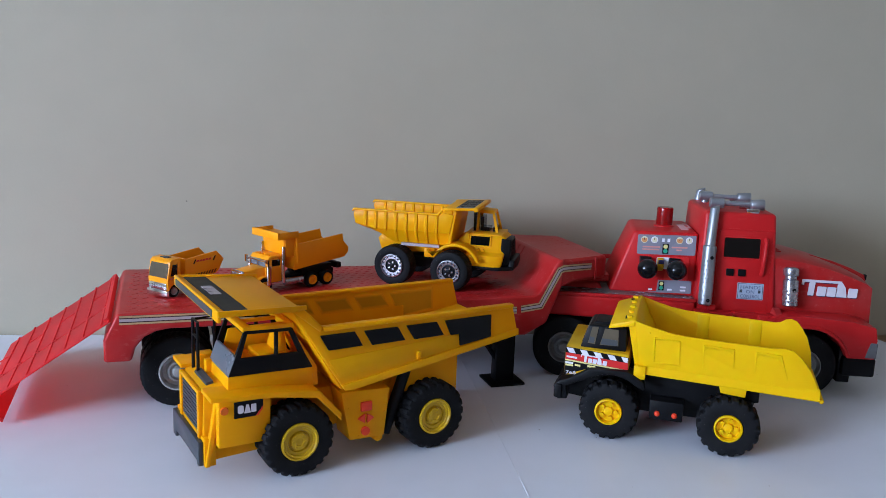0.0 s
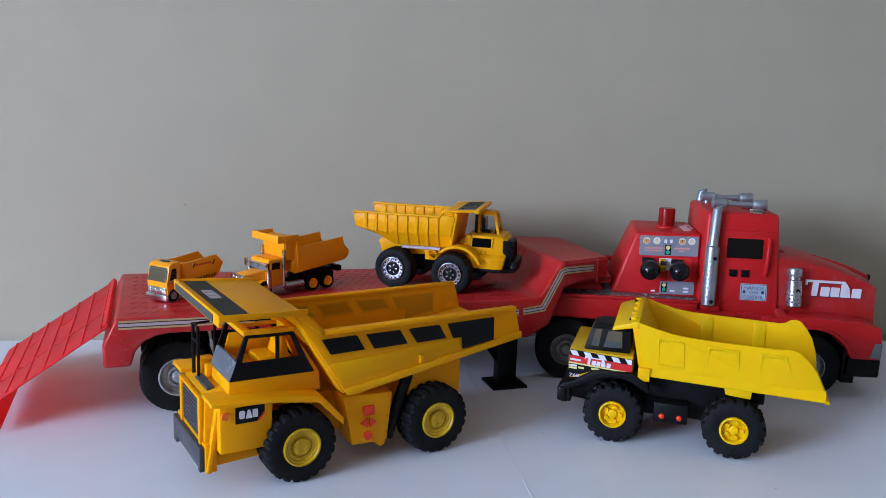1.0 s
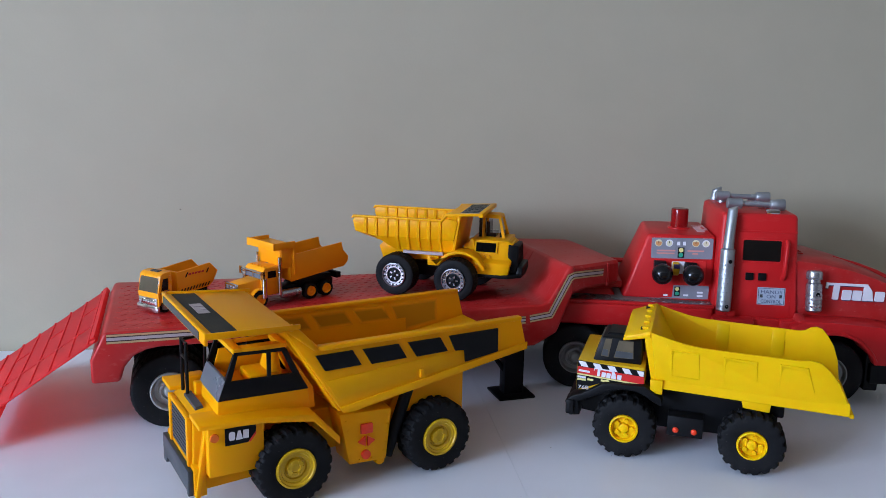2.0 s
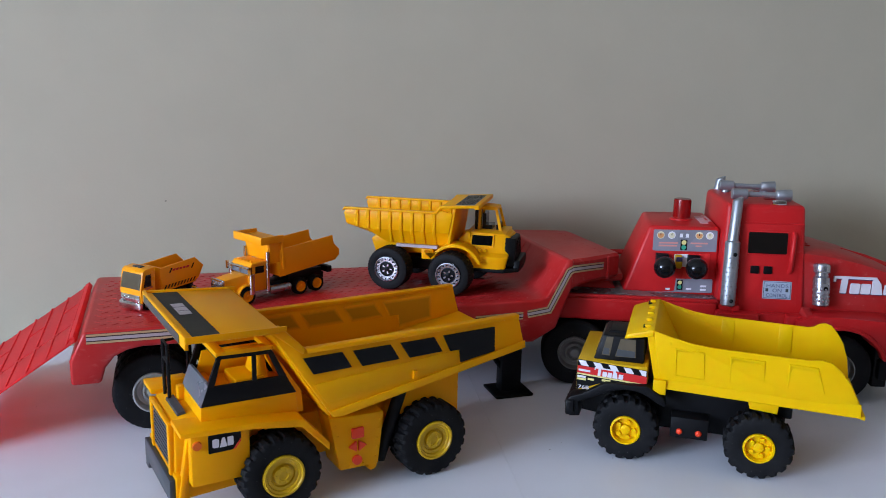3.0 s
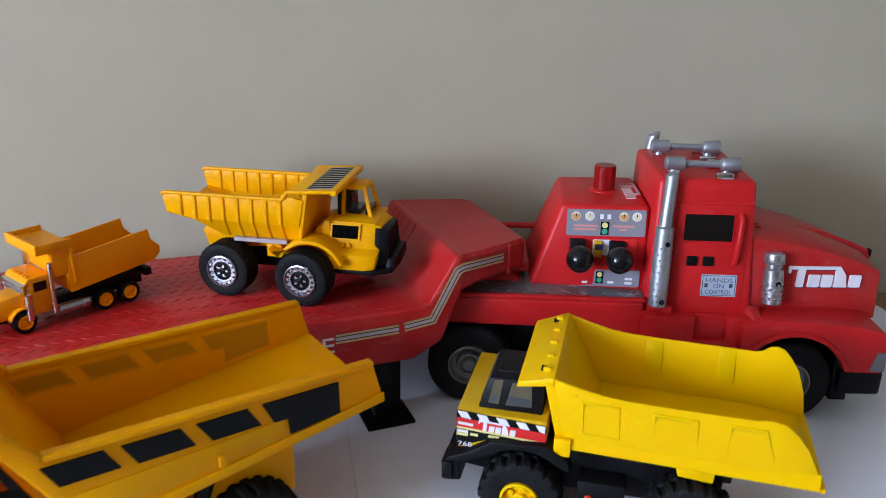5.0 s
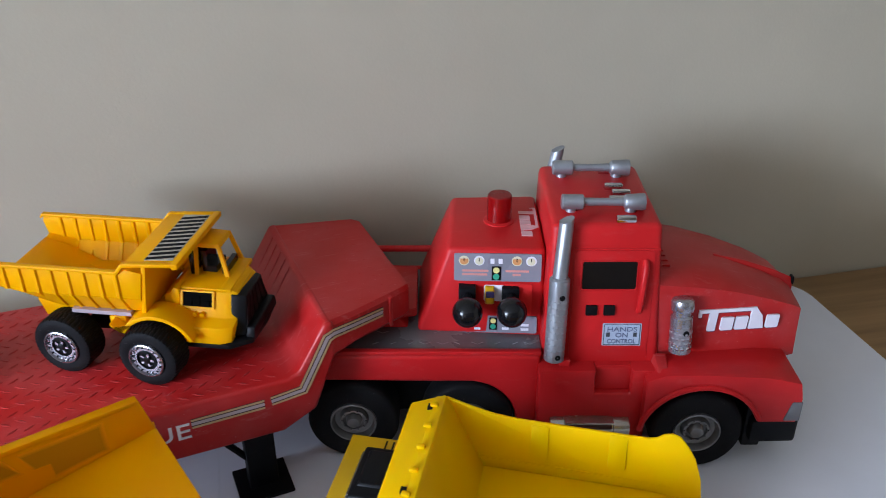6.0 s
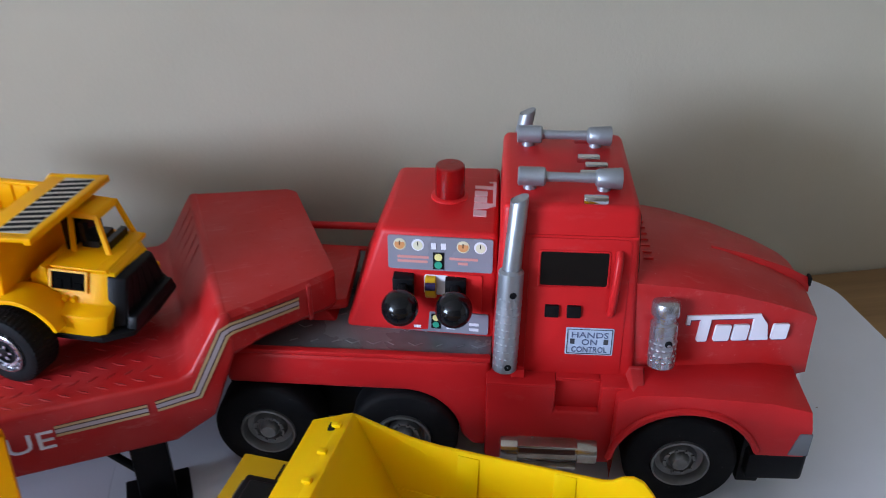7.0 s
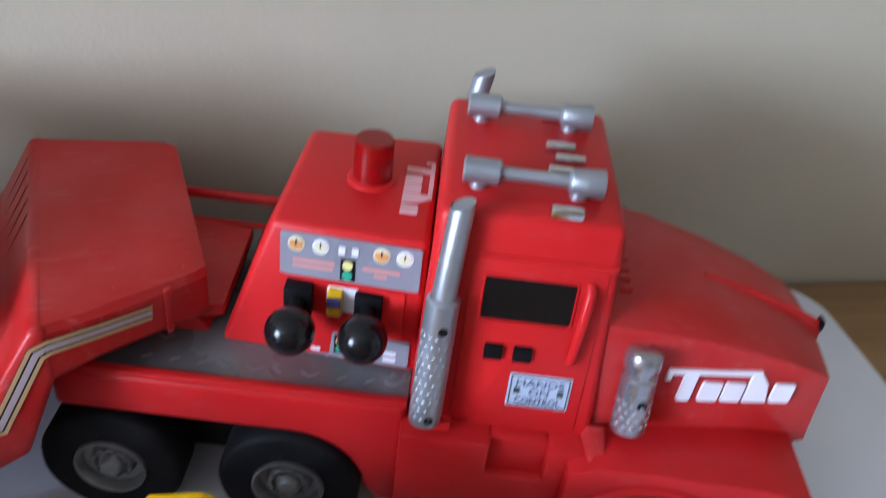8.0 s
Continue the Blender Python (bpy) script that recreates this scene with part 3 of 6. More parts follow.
    for a, mt in ((0.006, DIAL_ORANGE), (0.021, DIAL_CREAM), (0.058, DIAL_ORANGE), (0.072, DIAL_CREAM)):
        g = part("gauge", join(slab_on(o, u, v, disc(a, -0.0085, 0.0052), 0.0014)), DIAL_CREAM if mt is DIAL_ORANGE else WHITE, up)
        part("gauge_face", slab_on(o, u, v, disc(a, -0.0088, 0.0040, 14) if mt is DIAL_CREAM else [(a + 0.0042 * math.cos(radians(k)), -0.0085 + 0.0042 * math.sin(radians(k))) for k in range(150, 391, 20)], 0.0018), mt, g)
        part("needle", slab_on(o, u, v, rect(a - 0.0004, a + 0.0004, -0.009, -0.0055), 0.0021), BLACK, g)
    for a in (0.034, 0.042):
        part("white_switch", slab_on(o, u, v, rect(a - 0.0020, a + 0.0020, -0.0115, -0.0062), 0.0016), WHITE, up)
    tl = part("indicator_light", slab_on(o, u, v, rect(0.0335, 0.0425, -0.0295, -0.0145), 0.0016), BLACK, up)
    part("yellow_lamp", slab_on(o, u, v, disc(0.038, -0.0185, 0.0032), 0.0022), PALE_YELLOW, tl)
    part("green_lamp", slab_on(o, u, v, disc(0.038, -0.0255, 0.0032), 0.0022), GREEN, tl)
    for a, b, c in ((0.004, 0.030, -0.0195), (0.004, 0.029, -0.0235), (0.047, 0.070, -0.0195), (0.054, 0.062, -0.0235)):
        part("printed_line", slab_on(o, u, v, rect(a, b, c - 0.0011, c + 0.0011), 0.0013), PINK_PRINT, up)
    part("lever_recess", slab_on(o, u, v, rrect(0.001, 0.074, -0.069, -0.034, 0.002), 0.0007), RED_PRINT, bx)
    lp = part("lower_gauge_panel", slab_on(o, u, v, rrect(-0.0105, 0.080, -0.0895, -0.0700, 0.002), 0.0010), PANEL_GREY, bx, "grey sticker with printed lamps and switches")
    tl = part("indicator_light", slab_on(o, u, v, rect(0.032, 0.040, -0.0860, -0.0720), 0.0016), BLACK, lp)
    part("yellow_lamp", slab_on(o, u, v, disc(0.036, -0.0755, 0.0028), 0.0022), PALE_YELLOW, tl)
    part("green_lamp", slab_on(o, u, v, disc(0.036, -0.0820, 0.0028), 0.0022), GREEN, tl)
    for a in (-0.002, 0.009):
        part("red_lamp", slab_on(o, u, v, disc(a, -0.0815, 0.0034), 0.0016), PINK_PRINT, lp)
    for a, b, c in ((0.017, 0.023, -0.0850), (0.045, 0.052, -0.0845), (0.064, 0.072, -0.0800), (0.064, 0.072, -0.0850)):
        part("white_switch", slab_on(o, u, v, rect(a, b, c - 0.0013, c + 0.0013), 0.0015), WHITE, lp)
    part("dial_card", slab_on(o, u, v, rrect(0.026, 0.046, -0.053, -0.035, 0.002), 0.0016), WHITE, bx)
    dial = part("thumb_wheel", cyl((-0.0225, -0.0480, 0.176), (-0.0135, -0.0480, 0.176), 0.010, n=24, rim=0.001), OLD_GOLD, bx, "ribbed thumb wheel")
    part("dial_mark", box(-0.0222, -0.0138, -0.0585, -0.056, 0.178, 0.184), NAVY, dial)
    for x in (-0.0405, 0.0025):
        lever = part("lever", join(box(x - 0.0085, x + 0.0085, -0.056, -0.040, 0.166, 0.1865), cyl((x, -0.050, 0.180), (x, -0.074, 0.174), 0.0045, n=12)), BLACK, bx, bevel=0.0015)
        part("knob", ball((x, -0.0775, 0.1735), 0.0150), GLOSS_BLACK, lever, "glossy black ball knob")
    part("beacon_base", lathe([(0.0165, 0), (0.0162, 0.002), (0.0140, 0.0032), (0.006, 0.0034)], (-0.0065, 0.018, 0.2245), (0, 0, 1), 32), RED, t)
    part("beacon", lathe([(0.0128, 0), (0.0126, 0.026), (0.0123, 0.0280), (0.0112, 0.0290), (0.003, 0.0292)], (-0.0065, 0.018, 0.2262), (0, 0, 1), 32), RED_LENS, t, "translucent red beacon")
    word_mark(t, (0.0145, 0.046, 0.2258), (0.0, -1, 0), (1, 0, 0.02), 0.066, 0.0185, None, 0.0006, FADED_WHITE)

    # cab
    cab = part("cab", hexa([(0.033, -0.0815, 0.112), (0.150, -0.0815, 0.112), (0.150, 0.0855, 0.112), (0.033, 0.0855, 0.112)], [(0.038, -0.066, 0.2635), (0.1415, -0.066, 0.2635), (0.1415, 0.075, 0.2635), (0.038, 0.075, 0.2635)]), RED, t, bevel=0.006, seg=3)
    cu, cv = Vector((1, 0, 0)), Vector((0, 0.0155, 0.1515)).normalized()
    co = Vector((0, -0.0815, 0.112))
    part("roof_lip", join(slab_on(co, cu, cv, rect(0.041, 0.141, 0.1265, 0.1285), 0.0012)), RED, cab)
    door = part("door", slab_on(co, cu, cv, rrect(0.060, 0.137, 0.006, 0.126, 0.005), 0.0008), RED, cab, bevel=0.0003)
    wfr = part("window_frame", loft([[co + cu * a + cv * b + Vector((0, h, 0)) for a, b in rrect(0.0685 - g, 0.1205 + g, 0.0855 - g, 0.1150 + g, 0.002)] for g, h in ((0.0016, 0.0), (0.0012, -0.0016), (0.0002, -0.0018), (0.0, -0.0004))], False), RED, door)
    part("side_window", slab_on(co, cu, cv, rrect(0.0690, 0.1205, 0.0860, 0.1150, 0.002), 0.0010), CAB_BLACK, door, "black side window")
    for a in (0.0795, 0.0968):
        part("push_button", slab_on(co, cu, cv, rrect(a - 0.0055, a + 0.0055, 0.0585, 0.0690, 0.0012), 0.0034), BLACK, door, bevel=0.0004)
    hd = tube([co + cu * 0.1280 + cv * 0.1155 + Vector((0, -0.0005, 0)), co + cu * 0.1278 + cv * 0.1120 + Vector((0, -0.0052, 0)), co + cu * 0.1265 + cv * 0.090 + Vector((0, -0.0066, 0)), co + cu * 0.1255 + cv * 0.066 + Vector((0, -0.004, 0)), co + cu * 0.1253 + cv * 0.062 + Vector((0, -0.0005, 0))], 0.0032, 10)
    part("grab_handle", hd, RED, door)
    pl = part("name_plate", slab_on(co, cu, cv, rrect(0.0920, 0.1300, 0.0245, 0.0490, 0.001), 0.0014), PLATE, door, "silver sticker with raised words")
    part("plate_border", join(*[slab_on(co, cu, cv, r, 0.0019) for r in (rect(0.0935, 0.1285, 0.0475, 0.0480), rect(0.0935, 0.1285, 0.0255, 0.0260), rect(0.0932, 0.0937, 0.0255, 0.0480), rect(0.1283, 0.1288, 0.0255, 0.0480))]), SLATE, pl)
    for line, b, w in (("HANDS", 0.0405, 0.029), ("ON", 0.0340, 0.012), ("CONTROL", 0.0272, 0.028)):
        lm = Matrix.Translation(co + cu * 0.1110 + cv * b + Vector((0, -0.0016, 0))) @ Matrix(((1, 0, 0), (0, cv.y, -cv.z), (0, cv.z, cv.y))).to_4x4()
        part("lettering", letters(line, 0.0072, 0.0004, lm, w), PLATE_BLUE, pl, "dark blue raised capitals")
    for a in (0.0975, 0.1240):
        part("emblem", slab_on(co, cu, cv, rect(a - 0.0018, a + 0.0018, 0.0345, 0.0390), 0.0019), SLATE, pl)
    part("windscreen", loft([[Vector((0.150 - 0.0085 * (b - 0.112) / 0.1515 + dx, y, b)) for y, b in ((-0.062, 0.205), (0.068, 0.205), (0.063, 0.252), (-0.056, 0.252))] for dx in (-0.004, 0.0012)]), GLOSS_BLACK, cab, "dark windscreen")
    for y in (-0.037, 0.045):
        h = part("air_horn", lathe([(0.0064, 0.0), (0.0075, 0.001), (0.0074, 0.0200), (0.0064, 0.0212), (0.0040, 0.0220), (0.0036, 0.040), (0.0042, 0.0590), (0.0062, 0.0600), (0.0072, 0.0615), (0.0085, 0.0785), (0.0080, 0.0795), (0.0066, 0.0765), (0.001, 0.075)], (0.0490, y, 0.2730), (1, 0, 0), 28), SILVER, t, "silver twin air horn")
        for x in (0.0585, 0.1155):
            part("horn_foot", cyl((x, y, 0.2615), (x, y, 0.2690), 0.0056, 0.0046, 16), SILVER, h)
    for k, y in enumerate((-0.0600, -0.0170, -0.0020, 0.0130, 0.0520)):
        part("roof_marker", box(0.098 + 0.005 * (k == 2), 0.117 + 0.005 * (k == 2), y - 0.0032, y + 0.0032, 0.2625, 0.2695), CHROME, t, "small chrome roof marker", bevel=0.0018)
    for s in (-1, 1):
        perforated_pipe(t, "exhaust_muffler", (0.0440, s * 0.0925, 0.1270), (0.0465, s * 0.0800, 0.2150), 0.0098, 10)
        part("exhaust_pipe", loft([[Vector((0.0465, s * 0.0800, 0.2140)) + Vector((0.0040 + (0.008 if s > 0 else 0), -s * (0.0090 if s < 0 else 0.001), 0.0570 + (0.009 if s > 0 else 0))) * f + Vector((r * math.cos(a), r * math.sin(a), (0.0028 * math.cos(a) if f == 1 else 0))) for a in [2 * math.pi * i / 20 for i in range(20)]] for f, r in ((0, 0.0072), (0.97, 0.0068), (1, 0.0066))]), SILVER, t)
        part("mirror_rest", box(0.050, 0.060, s * 0.0905 - 0.002, s * 0.0905 + 0.002, 0.120, 0.128), RED, t)
        perforated_pipe(t, "air_cleaner", (0.1688, s * 0.0828, 0.1300), (0.1681, s * 0.0760, 0.1705), 0.0108, 4, "chrome")
        part("air_cleaner_cap", lathe([(0.0086, -0.0050), (0.0086, 0.0004), (0.0108, 0.0010), (0.0112, 0.0026), (0.0112, 0.0095), (0.0104, 0.0120), (0.0080, 0.0132), (0.003, 0.0136)], (0.1680, s * 0.0755, 0.1745), (0, -0.15 * s, 1), 28), BRIGHT, t)

    # bonnet
    rings = []
    for x, wb, ws, zs, wc, zc in ((0.144, 0.0765, 0.0710, 0.186, 0.060, 0.2040), (0.185, 0.0720, 0.0665, 0.181, 0.056, 0.1990), (0.225, 0.0655, 0.0605, 0.172, 0.050, 0.1900), (0.262, 0.0580, 0.0540, 0.161, 0.045, 0.1775), (0.288, 0.0525, 0.0485, 0.152, 0.040, 0.1655), (0.2975, 0.0490, 0.0450, 0.147, 0.036, 0.1580)):
        half = [(wb, 0.104), (ws + 0.0015, zs - 0.02), (ws, zs), ((ws + wc) / 2 + 0.004, (zs + zc) / 2 + 0.004), (wc, zc), (wc * 0.45, zc + 0.0022)]
        rings.append([(x, -y, z) for y, z in half] + [(x, y, z) for y, z in reversed(half)])
    hood = part("bonnet", loft(rings), RED_DUSTY, t, smooth=50)
    part("bonnet_ridge", loft([[(x, -w, z - 0.006), (x, -w * 0.7, z + 0.0005), (x, 0, z + h), (x, w * 0.7, z + 0.0005), (x, w, z - 0.006)] for x, w, z, h in ((0.215, 0.003, 0.1950, 0.0005), (0.25, 0.006, 0.1845, 0.003), (0.28, 0.007, 0.1725, 0.0050), (0.302, 0.0055, 0.1610, 0.0065))]), RED, hood, bevel=0.001)
    part("bonnet_tip", box(0.3005, 0.3035, -0.004, 0.004, 0.160, 0.1690), BLACK, hood, bevel=0.001)
    word_mark(hood, (0.1850, -0.0705, 0.1465), (0.0925, 0.0162, -0.0040), (0.004, 0.10, 0.90), 0.090, 0.0235, NAVY, 0.0016)
    part("vent_slots", join(*[box(0.1525, 0.1600, y - 0.0008, y + 0.0008, 0.2035, 0.2058) for y in (-0.040, -0.030, -0.02, -0.01, 0.0, 0.01, 0.02)]), RED_PRINT, hood)
    part("radiator_grille", box(0.292, 0.2995, -0.040, 0.040, 0.075, 0.145), CHROME, t, bevel=0.003)

    # wings, sills, bumper
    for s in (-1, 1):
        y0, y1 = sorted((s * 0.052, s * 0.1105))
        prof = [(0.134, 0.036)] + arc(0.192, 0.047, 0.0585, 184, 20, 14) + [(0.249, 0.0655), (0.2860, 0.0655), (0.2880, 0.0930), (0.2840, 0.1120), (0.252, 0.1190), (0.185, 0.1225), (0.150, 0.1215), (0.134, 0.1140)]
        part("front_wing", prism(prof, y0, y1, "y"), RED, t, bevel=0.005, seg=3)
        lip = [Vector((x, s * 0.1110, z)) for x, z in arc(0.192, 0.047, 0.0612, 172, 22, 16)]
        part("arch_lip", tube(lip, 0.0030, 8), RED, t)
        y0, y1 = sorted((s * 0.070, s * 0.0985))
        part("sill", prism([(0.030, 0.036), (0.138, 0.036), (0.138, 0.1180), (0.122, 0.1180), (0.122, 0.0900), (0.086, 0.0900), (0.086, 0.1180), (0.030, 0.1180)], y0, y1), RED, t, bevel=0.003)
        part("step_back", box(0.084, 0.124, *sorted((s * 0.060, s * 0.0900)), 0.080, 0.1172), RED, t, bevel=0.002)
        tank = part("fuel_tank", lathe([(0.006, 0), (0.0108, 0.0012), (0.0112, 0.0030), (0.0112, 0.0150), (0.0098, 0.0155), (0.0098, 0.0640), (0.0112, 0.0645), (0.0112, 0.0790), (0.0108, 0.0805), (0.006, 0.0815)], (0.0425, s * 0.0985, 0.0505), (1, 0, 0), 24), CHROME_OLD, t, "worn chrome fuel tank")
        part("tank_strip", cyl((0.0590, s * 0.1052, 0.0555), (0.1050, s * 0.1052, 0.0555), 0.0040, n=12), TANK_BROWN, tank, "dark brown strip along the tank")
        part("tank_step", box(0.0575, 0.1065, *sorted((s * 0.0965, s * 0.1105)), 0.0605, 0.0630), CHROME_OLD, tank, bevel=0.0006)
        part("tank_skirt", box(0.0575, 0.1065, *sorted((s * 0.1035, s * 0.1100)), 0.0380, 0.0410), CHROME_OLD, tank, bevel=0.0006)
        y0, y1 = sorted((s * 0.0935, s * 0.1117))
        part("headlight", hexa([(0.2730, y0, 0.0672), (0.2893, y0, 0.0672), (0.2893, y1, 0.0672), (0.2730, y1, 0.0672)], [(0.2790, y0, 0.0900), (0.2893, y0, 0.0900), (0.2893, y1, 0.0900), (0.2790, y1, 0.0900)]), CLEAR_GREY, t, "smoky clear headlight", bevel=0.0012)
    for s in (-1, 1):
        part("arch_liner", box(0.2410, 0.2600, *sorted((s * 0.050, s * 0.1000)), 0.0250, 0.0800), BLACK, t, bevel=0.002)
    part("bumper", prism([(0.2440, -0.1105), (0.2900, -0.1090), (0.2985, -0.0800), (0.2985, 0.0800), (0.2900, 0.1090), (0.2440, 0.1105)], 0.0380, 0.0655, "z"), BLACK, t, bevel=0.003)
    part("cab_shelf", join(box(0.030, 0.0860, -0.0985, 0.0985, 0.1150, 0.1185), box(0.0860, 0.1220, -0.0885, 0.0885, 0.1150, 0.1185), box(0.1220, 0.152, -0.0985, 0.0985, 0.1150, 0.1185)), RED, t, bevel=0.0015)
    for s in (-1, 1):
        ya, yb = s * 0.0800, s * 0.1040
        gus = [(0.1420, ya, 0.1170), (0.1590, ya, 0.1170), (0.1560, yb, 0.1185), (0.1450, yb, 0.1185)], [(0.1450, ya, 0.1270), (0.1560, ya, 0.1270), (0.1545, yb, 0.1198), (0.1465, yb, 0.1198)]
        part("wing_gusset", loft([gus[0], gus[1]]), RED_DUSTY, t, "scuffed red gusset beside the cab", bevel=0.0008)
    return t


red_truck(pose(0.45, 1.28, 0, 0, 0, -13.5))


# ---- red low-loader trailer with its ramp ----
TRAILER_TYRE = tyre_mesh("trailer_tyre", 0.048, 0.034, 0.0245, 40, 0.0004, 0.6)
TRAILER_RIM = rim_mesh("trailer_rim", [(0.0250, 0.0020), (0.0248, -0.0008), (0.0230, -0.0012), (0.0219, 0.0008), (0.0198, 0.0068), (0.0152, 0.0080), (0.0140, 0.0044), (0.0132, 0.0028), (0.0112, 0.0028), (0.0104, 0.0056), (0.0086, 0.0058), (0.0078, 0.0012), (0.0060, -0.0012), (0.0030, -0.0018)], SILVER_RIM, 10, 0.0013, 0.0122, 0.0036, 0.0022)
TW = 0.245


def stripe_set(parent, pts, bands):
    """Parallel printed bands along a bent line on the near side; bands: (offset, half width, material)."""
    for off, hw, mt in bands:
        lo, hi = [], []
        for i, p in enumerate(pts):
            a = Vector(pts[i]) - Vector(pts[i - 1]) if i else Vector(pts[1]) - Vector(pts[0])
            b = Vector(pts[i + 1]) - Vector(pts[i]) if i < len(pts) - 1 else a
            na, nb = Vector((-a.z, 0, a.x)).normalized(), Vector((-b.z, 0, b.x)).normalized()
            n = (na + nb).normalized()
            n /= max(0.3, n.dot(na))
            lo.append(Vector(p) + n * (off - hw))
            hi.append(Vector(p) + n * (off + hw))
        rings = []
        for q, r in zip(lo, hi):
            e = Vector((0, 0.0008, 0))
            f = Vector((0, -0.0007 - (0.0002 if mt is not STRIPE_DARK else 0), 0))
            rings.append([q + e, q + f, r + f, r + e])
        part("side_stripe", loft(rings), mt, parent)


def narrowed(bm):
    """The far side of the trailer runs in towards the front."""
    for v in bm.verts:
        v.co.y *= (0.262 - 0.069 * max(0, v.co.x)) / TW
    return bm


def trailer(m):
    t = thing("toy_low_loader_trailer", m, "dusty red low-loader trailer with striped sides and lowered ramp", "toy trailer")
    prof = [(-0.0155, 0.072), (0.0170, 0.072), (0.0225, 0.0900), (0.0330, 0.1030), (0.0480, 0.1100), (0.0640, 0.1125), (0.1880, 0.1125), (0.2040, 0.1100), (0.2190, 0.1030), (0.2290, 0.0900), (0.2340, 0.0760), (0.5600, 0.0755), (0.5930, 0.0925), (0.6160, 0.1510), (0.6160, 0.1870), (0.6070, 0.1870), (0.5790, 0.1400), (0.5690, 0.1350), (0.0010, 0.1350), (-0.0155, 0.1010)]
    body = part("trailer_body", narrowed(prism(prof, 0.0, TW, "y")), RED_DUSTY, t, bevel=0.0040, seg=3)
    rings = []
    for x, y0, y1, z1, z0 in ((0.6105, 0.0, 0.2195, 0.1868, 0.145), (0.640, 0.0095, 0.2140, 0.1860, 0.1505), (0.676, 0.0235, 0.2075, 0.1852, 0.1500), (0.6980, 0.033, 0.2035, 0.1845, 0.1490), (0.7060, 0.040, 0.1985, 0.1825, 0.1480)):
        rings.append([(x, y0 + 0.004, z0), (x, y0, z0 + 0.005), (x, y0, z1 - 0.004), (x, y0 + 0.004, z1), (x, y1 - 0.004, z1), (x, y1, z1 - 0.004), (x, y1, z0 + 0.005), (x, y1 - 0.004, z0)])
    neck = part("gooseneck", loft(rings), RED_DUSTY, t, smooth=25)
    part("neck_rib", hexa([(0.6790, 0.0225, 0.1500), (0.6830, 0.0245, 0.1500), (0.6830, 0.0300, 0.1500), (0.6790, 0.0300, 0.1500)], [(0.6790, 0.0225, 0.1830), (0.6830, 0.0245, 0.1830), (0.6830, 0.0300, 0.1830), (0.6790, 0.0300, 0.1830)]), RED_DUSTY, t, bevel=0.0008)
    part("neck_tip", prism([(0.660, 0.050), (0.7157, 0.0425), (0.7490, 0.1220), (0.7210, 0.1390), (0.660, 0.1750)], 0.1410, 0.1515, "z"), RED_DUSTY, t, bevel=0.002)
    part("king_pin", cyl((0.668, TW / 2, 0.137), (0.668, TW / 2, 0.152), 0.018, 0.022, 20), RED, t)
    for k in range(5):
        y = 0.120 + 0.018 * k
        part("slope_rib", prism([(0.5810, 0.1420), (0.6050, 0.1845), (0.6048, 0.1849), (0.5806, 0.1423)], y, y + 0.0018, "y"), RED_DUSTY, body)
    # raised tread on the deck
    lo, neck_lo = [], []
    for i in range(41):
        for k in range(18):
            x, y = 0.014 + i * 0.0135 + (0.00675 if k % 2 else 0), 0.012 + k * 0.0128
            if x > 0.555:
                continue
            a = radians(35 if k % 2 else -35)
            c, s = math.cos(a), math.sin(a)
            ln, wd = 0.0082, 0.0018
            lo.append(loft([[(x + c * p - s * q, y + s * p + c * q, z) for p, q in ((-ln * f, 0), (0, -wd * f), (ln * f, 0), (0, wd * f))] for z, f in ((0.1347, 1), (0.1356, 0.35))]))
    for i in range(5):
        for k in range(11):
            x, y = 0.622 + i * 0.0145, 0.030 + k * 0.0185 + (0.009 if i % 2 else 0)
            if not 0.010 + max(0, x - 0.61) * 0.42 < y < 0.206 - max(0, x - 0.61) * 0.15:
                continue
            z = 0.1867 - (x - 0.606) * 0.022
            a = radians(40 if i % 2 else -40)
            c, s = math.cos(a), math.sin(a)
            neck_lo.append(loft([[(x + c * p - s * q, y + s * p + c * q, z + dz) for p, q in ((-0.005 * f, 0), (0, -0.001 * f), (0.005 * f, 0), (0, 0.001 * f))] for dz, f in ((-0.0004, 1), (0.00015, 0.5))]))
    tagged(part("deck_tread", join(*lo), RED_WORN, t), kind="stuff")
    tagged(part("neck_tread", join(*neck_lo), RED_DUSTY, t), kind="stuff")
    # side stripes
    bands = ((0.0, 0.0058, STRIPE_DARK), (0.0044, 0.0012, STRIPE_YELLOW), (0.0, 0.0018, STRIPE_WHITE), (-0.0044, 0.0012, STRIPE_YELLOW))
    stripe_set(t, [(0.004, 0, 0.1268), (0.200, 0, 0.1268)], bands)
    slim = ((0.0, 0.0052, STRIPE_DARK), (0.0040, 0.0011, STRIPE_YELLOW), (0.0, 0.0017, STRIPE_WHITE), (-0.0040, 0.0011, STRIPE_YELLOW))
    stripe_set(t, [(0.4760, 0, 0.1135), (0.5435, 0, 0.1147)], slim)
    stripe_set(t, [(0.5500, 0, 0.1158), (0.5812, 0, 0.1195), (0.6085, 0, 0.1712), (0.6155, 0.0012, 0.1738), (0.6420, 0.0098, 0.1730), (0.6715, 0.0214, 0.1712)], slim)
    lm = Matrix.Translation((0.4570, -0.0008, 0.0995)) @ pose(0, 0, 0, 90, 0, 0)
    part("side_lettering", letters("UE", 0.0240, 0.0005, lm, 0.034), WHITE, t, "white capitals on the red side")
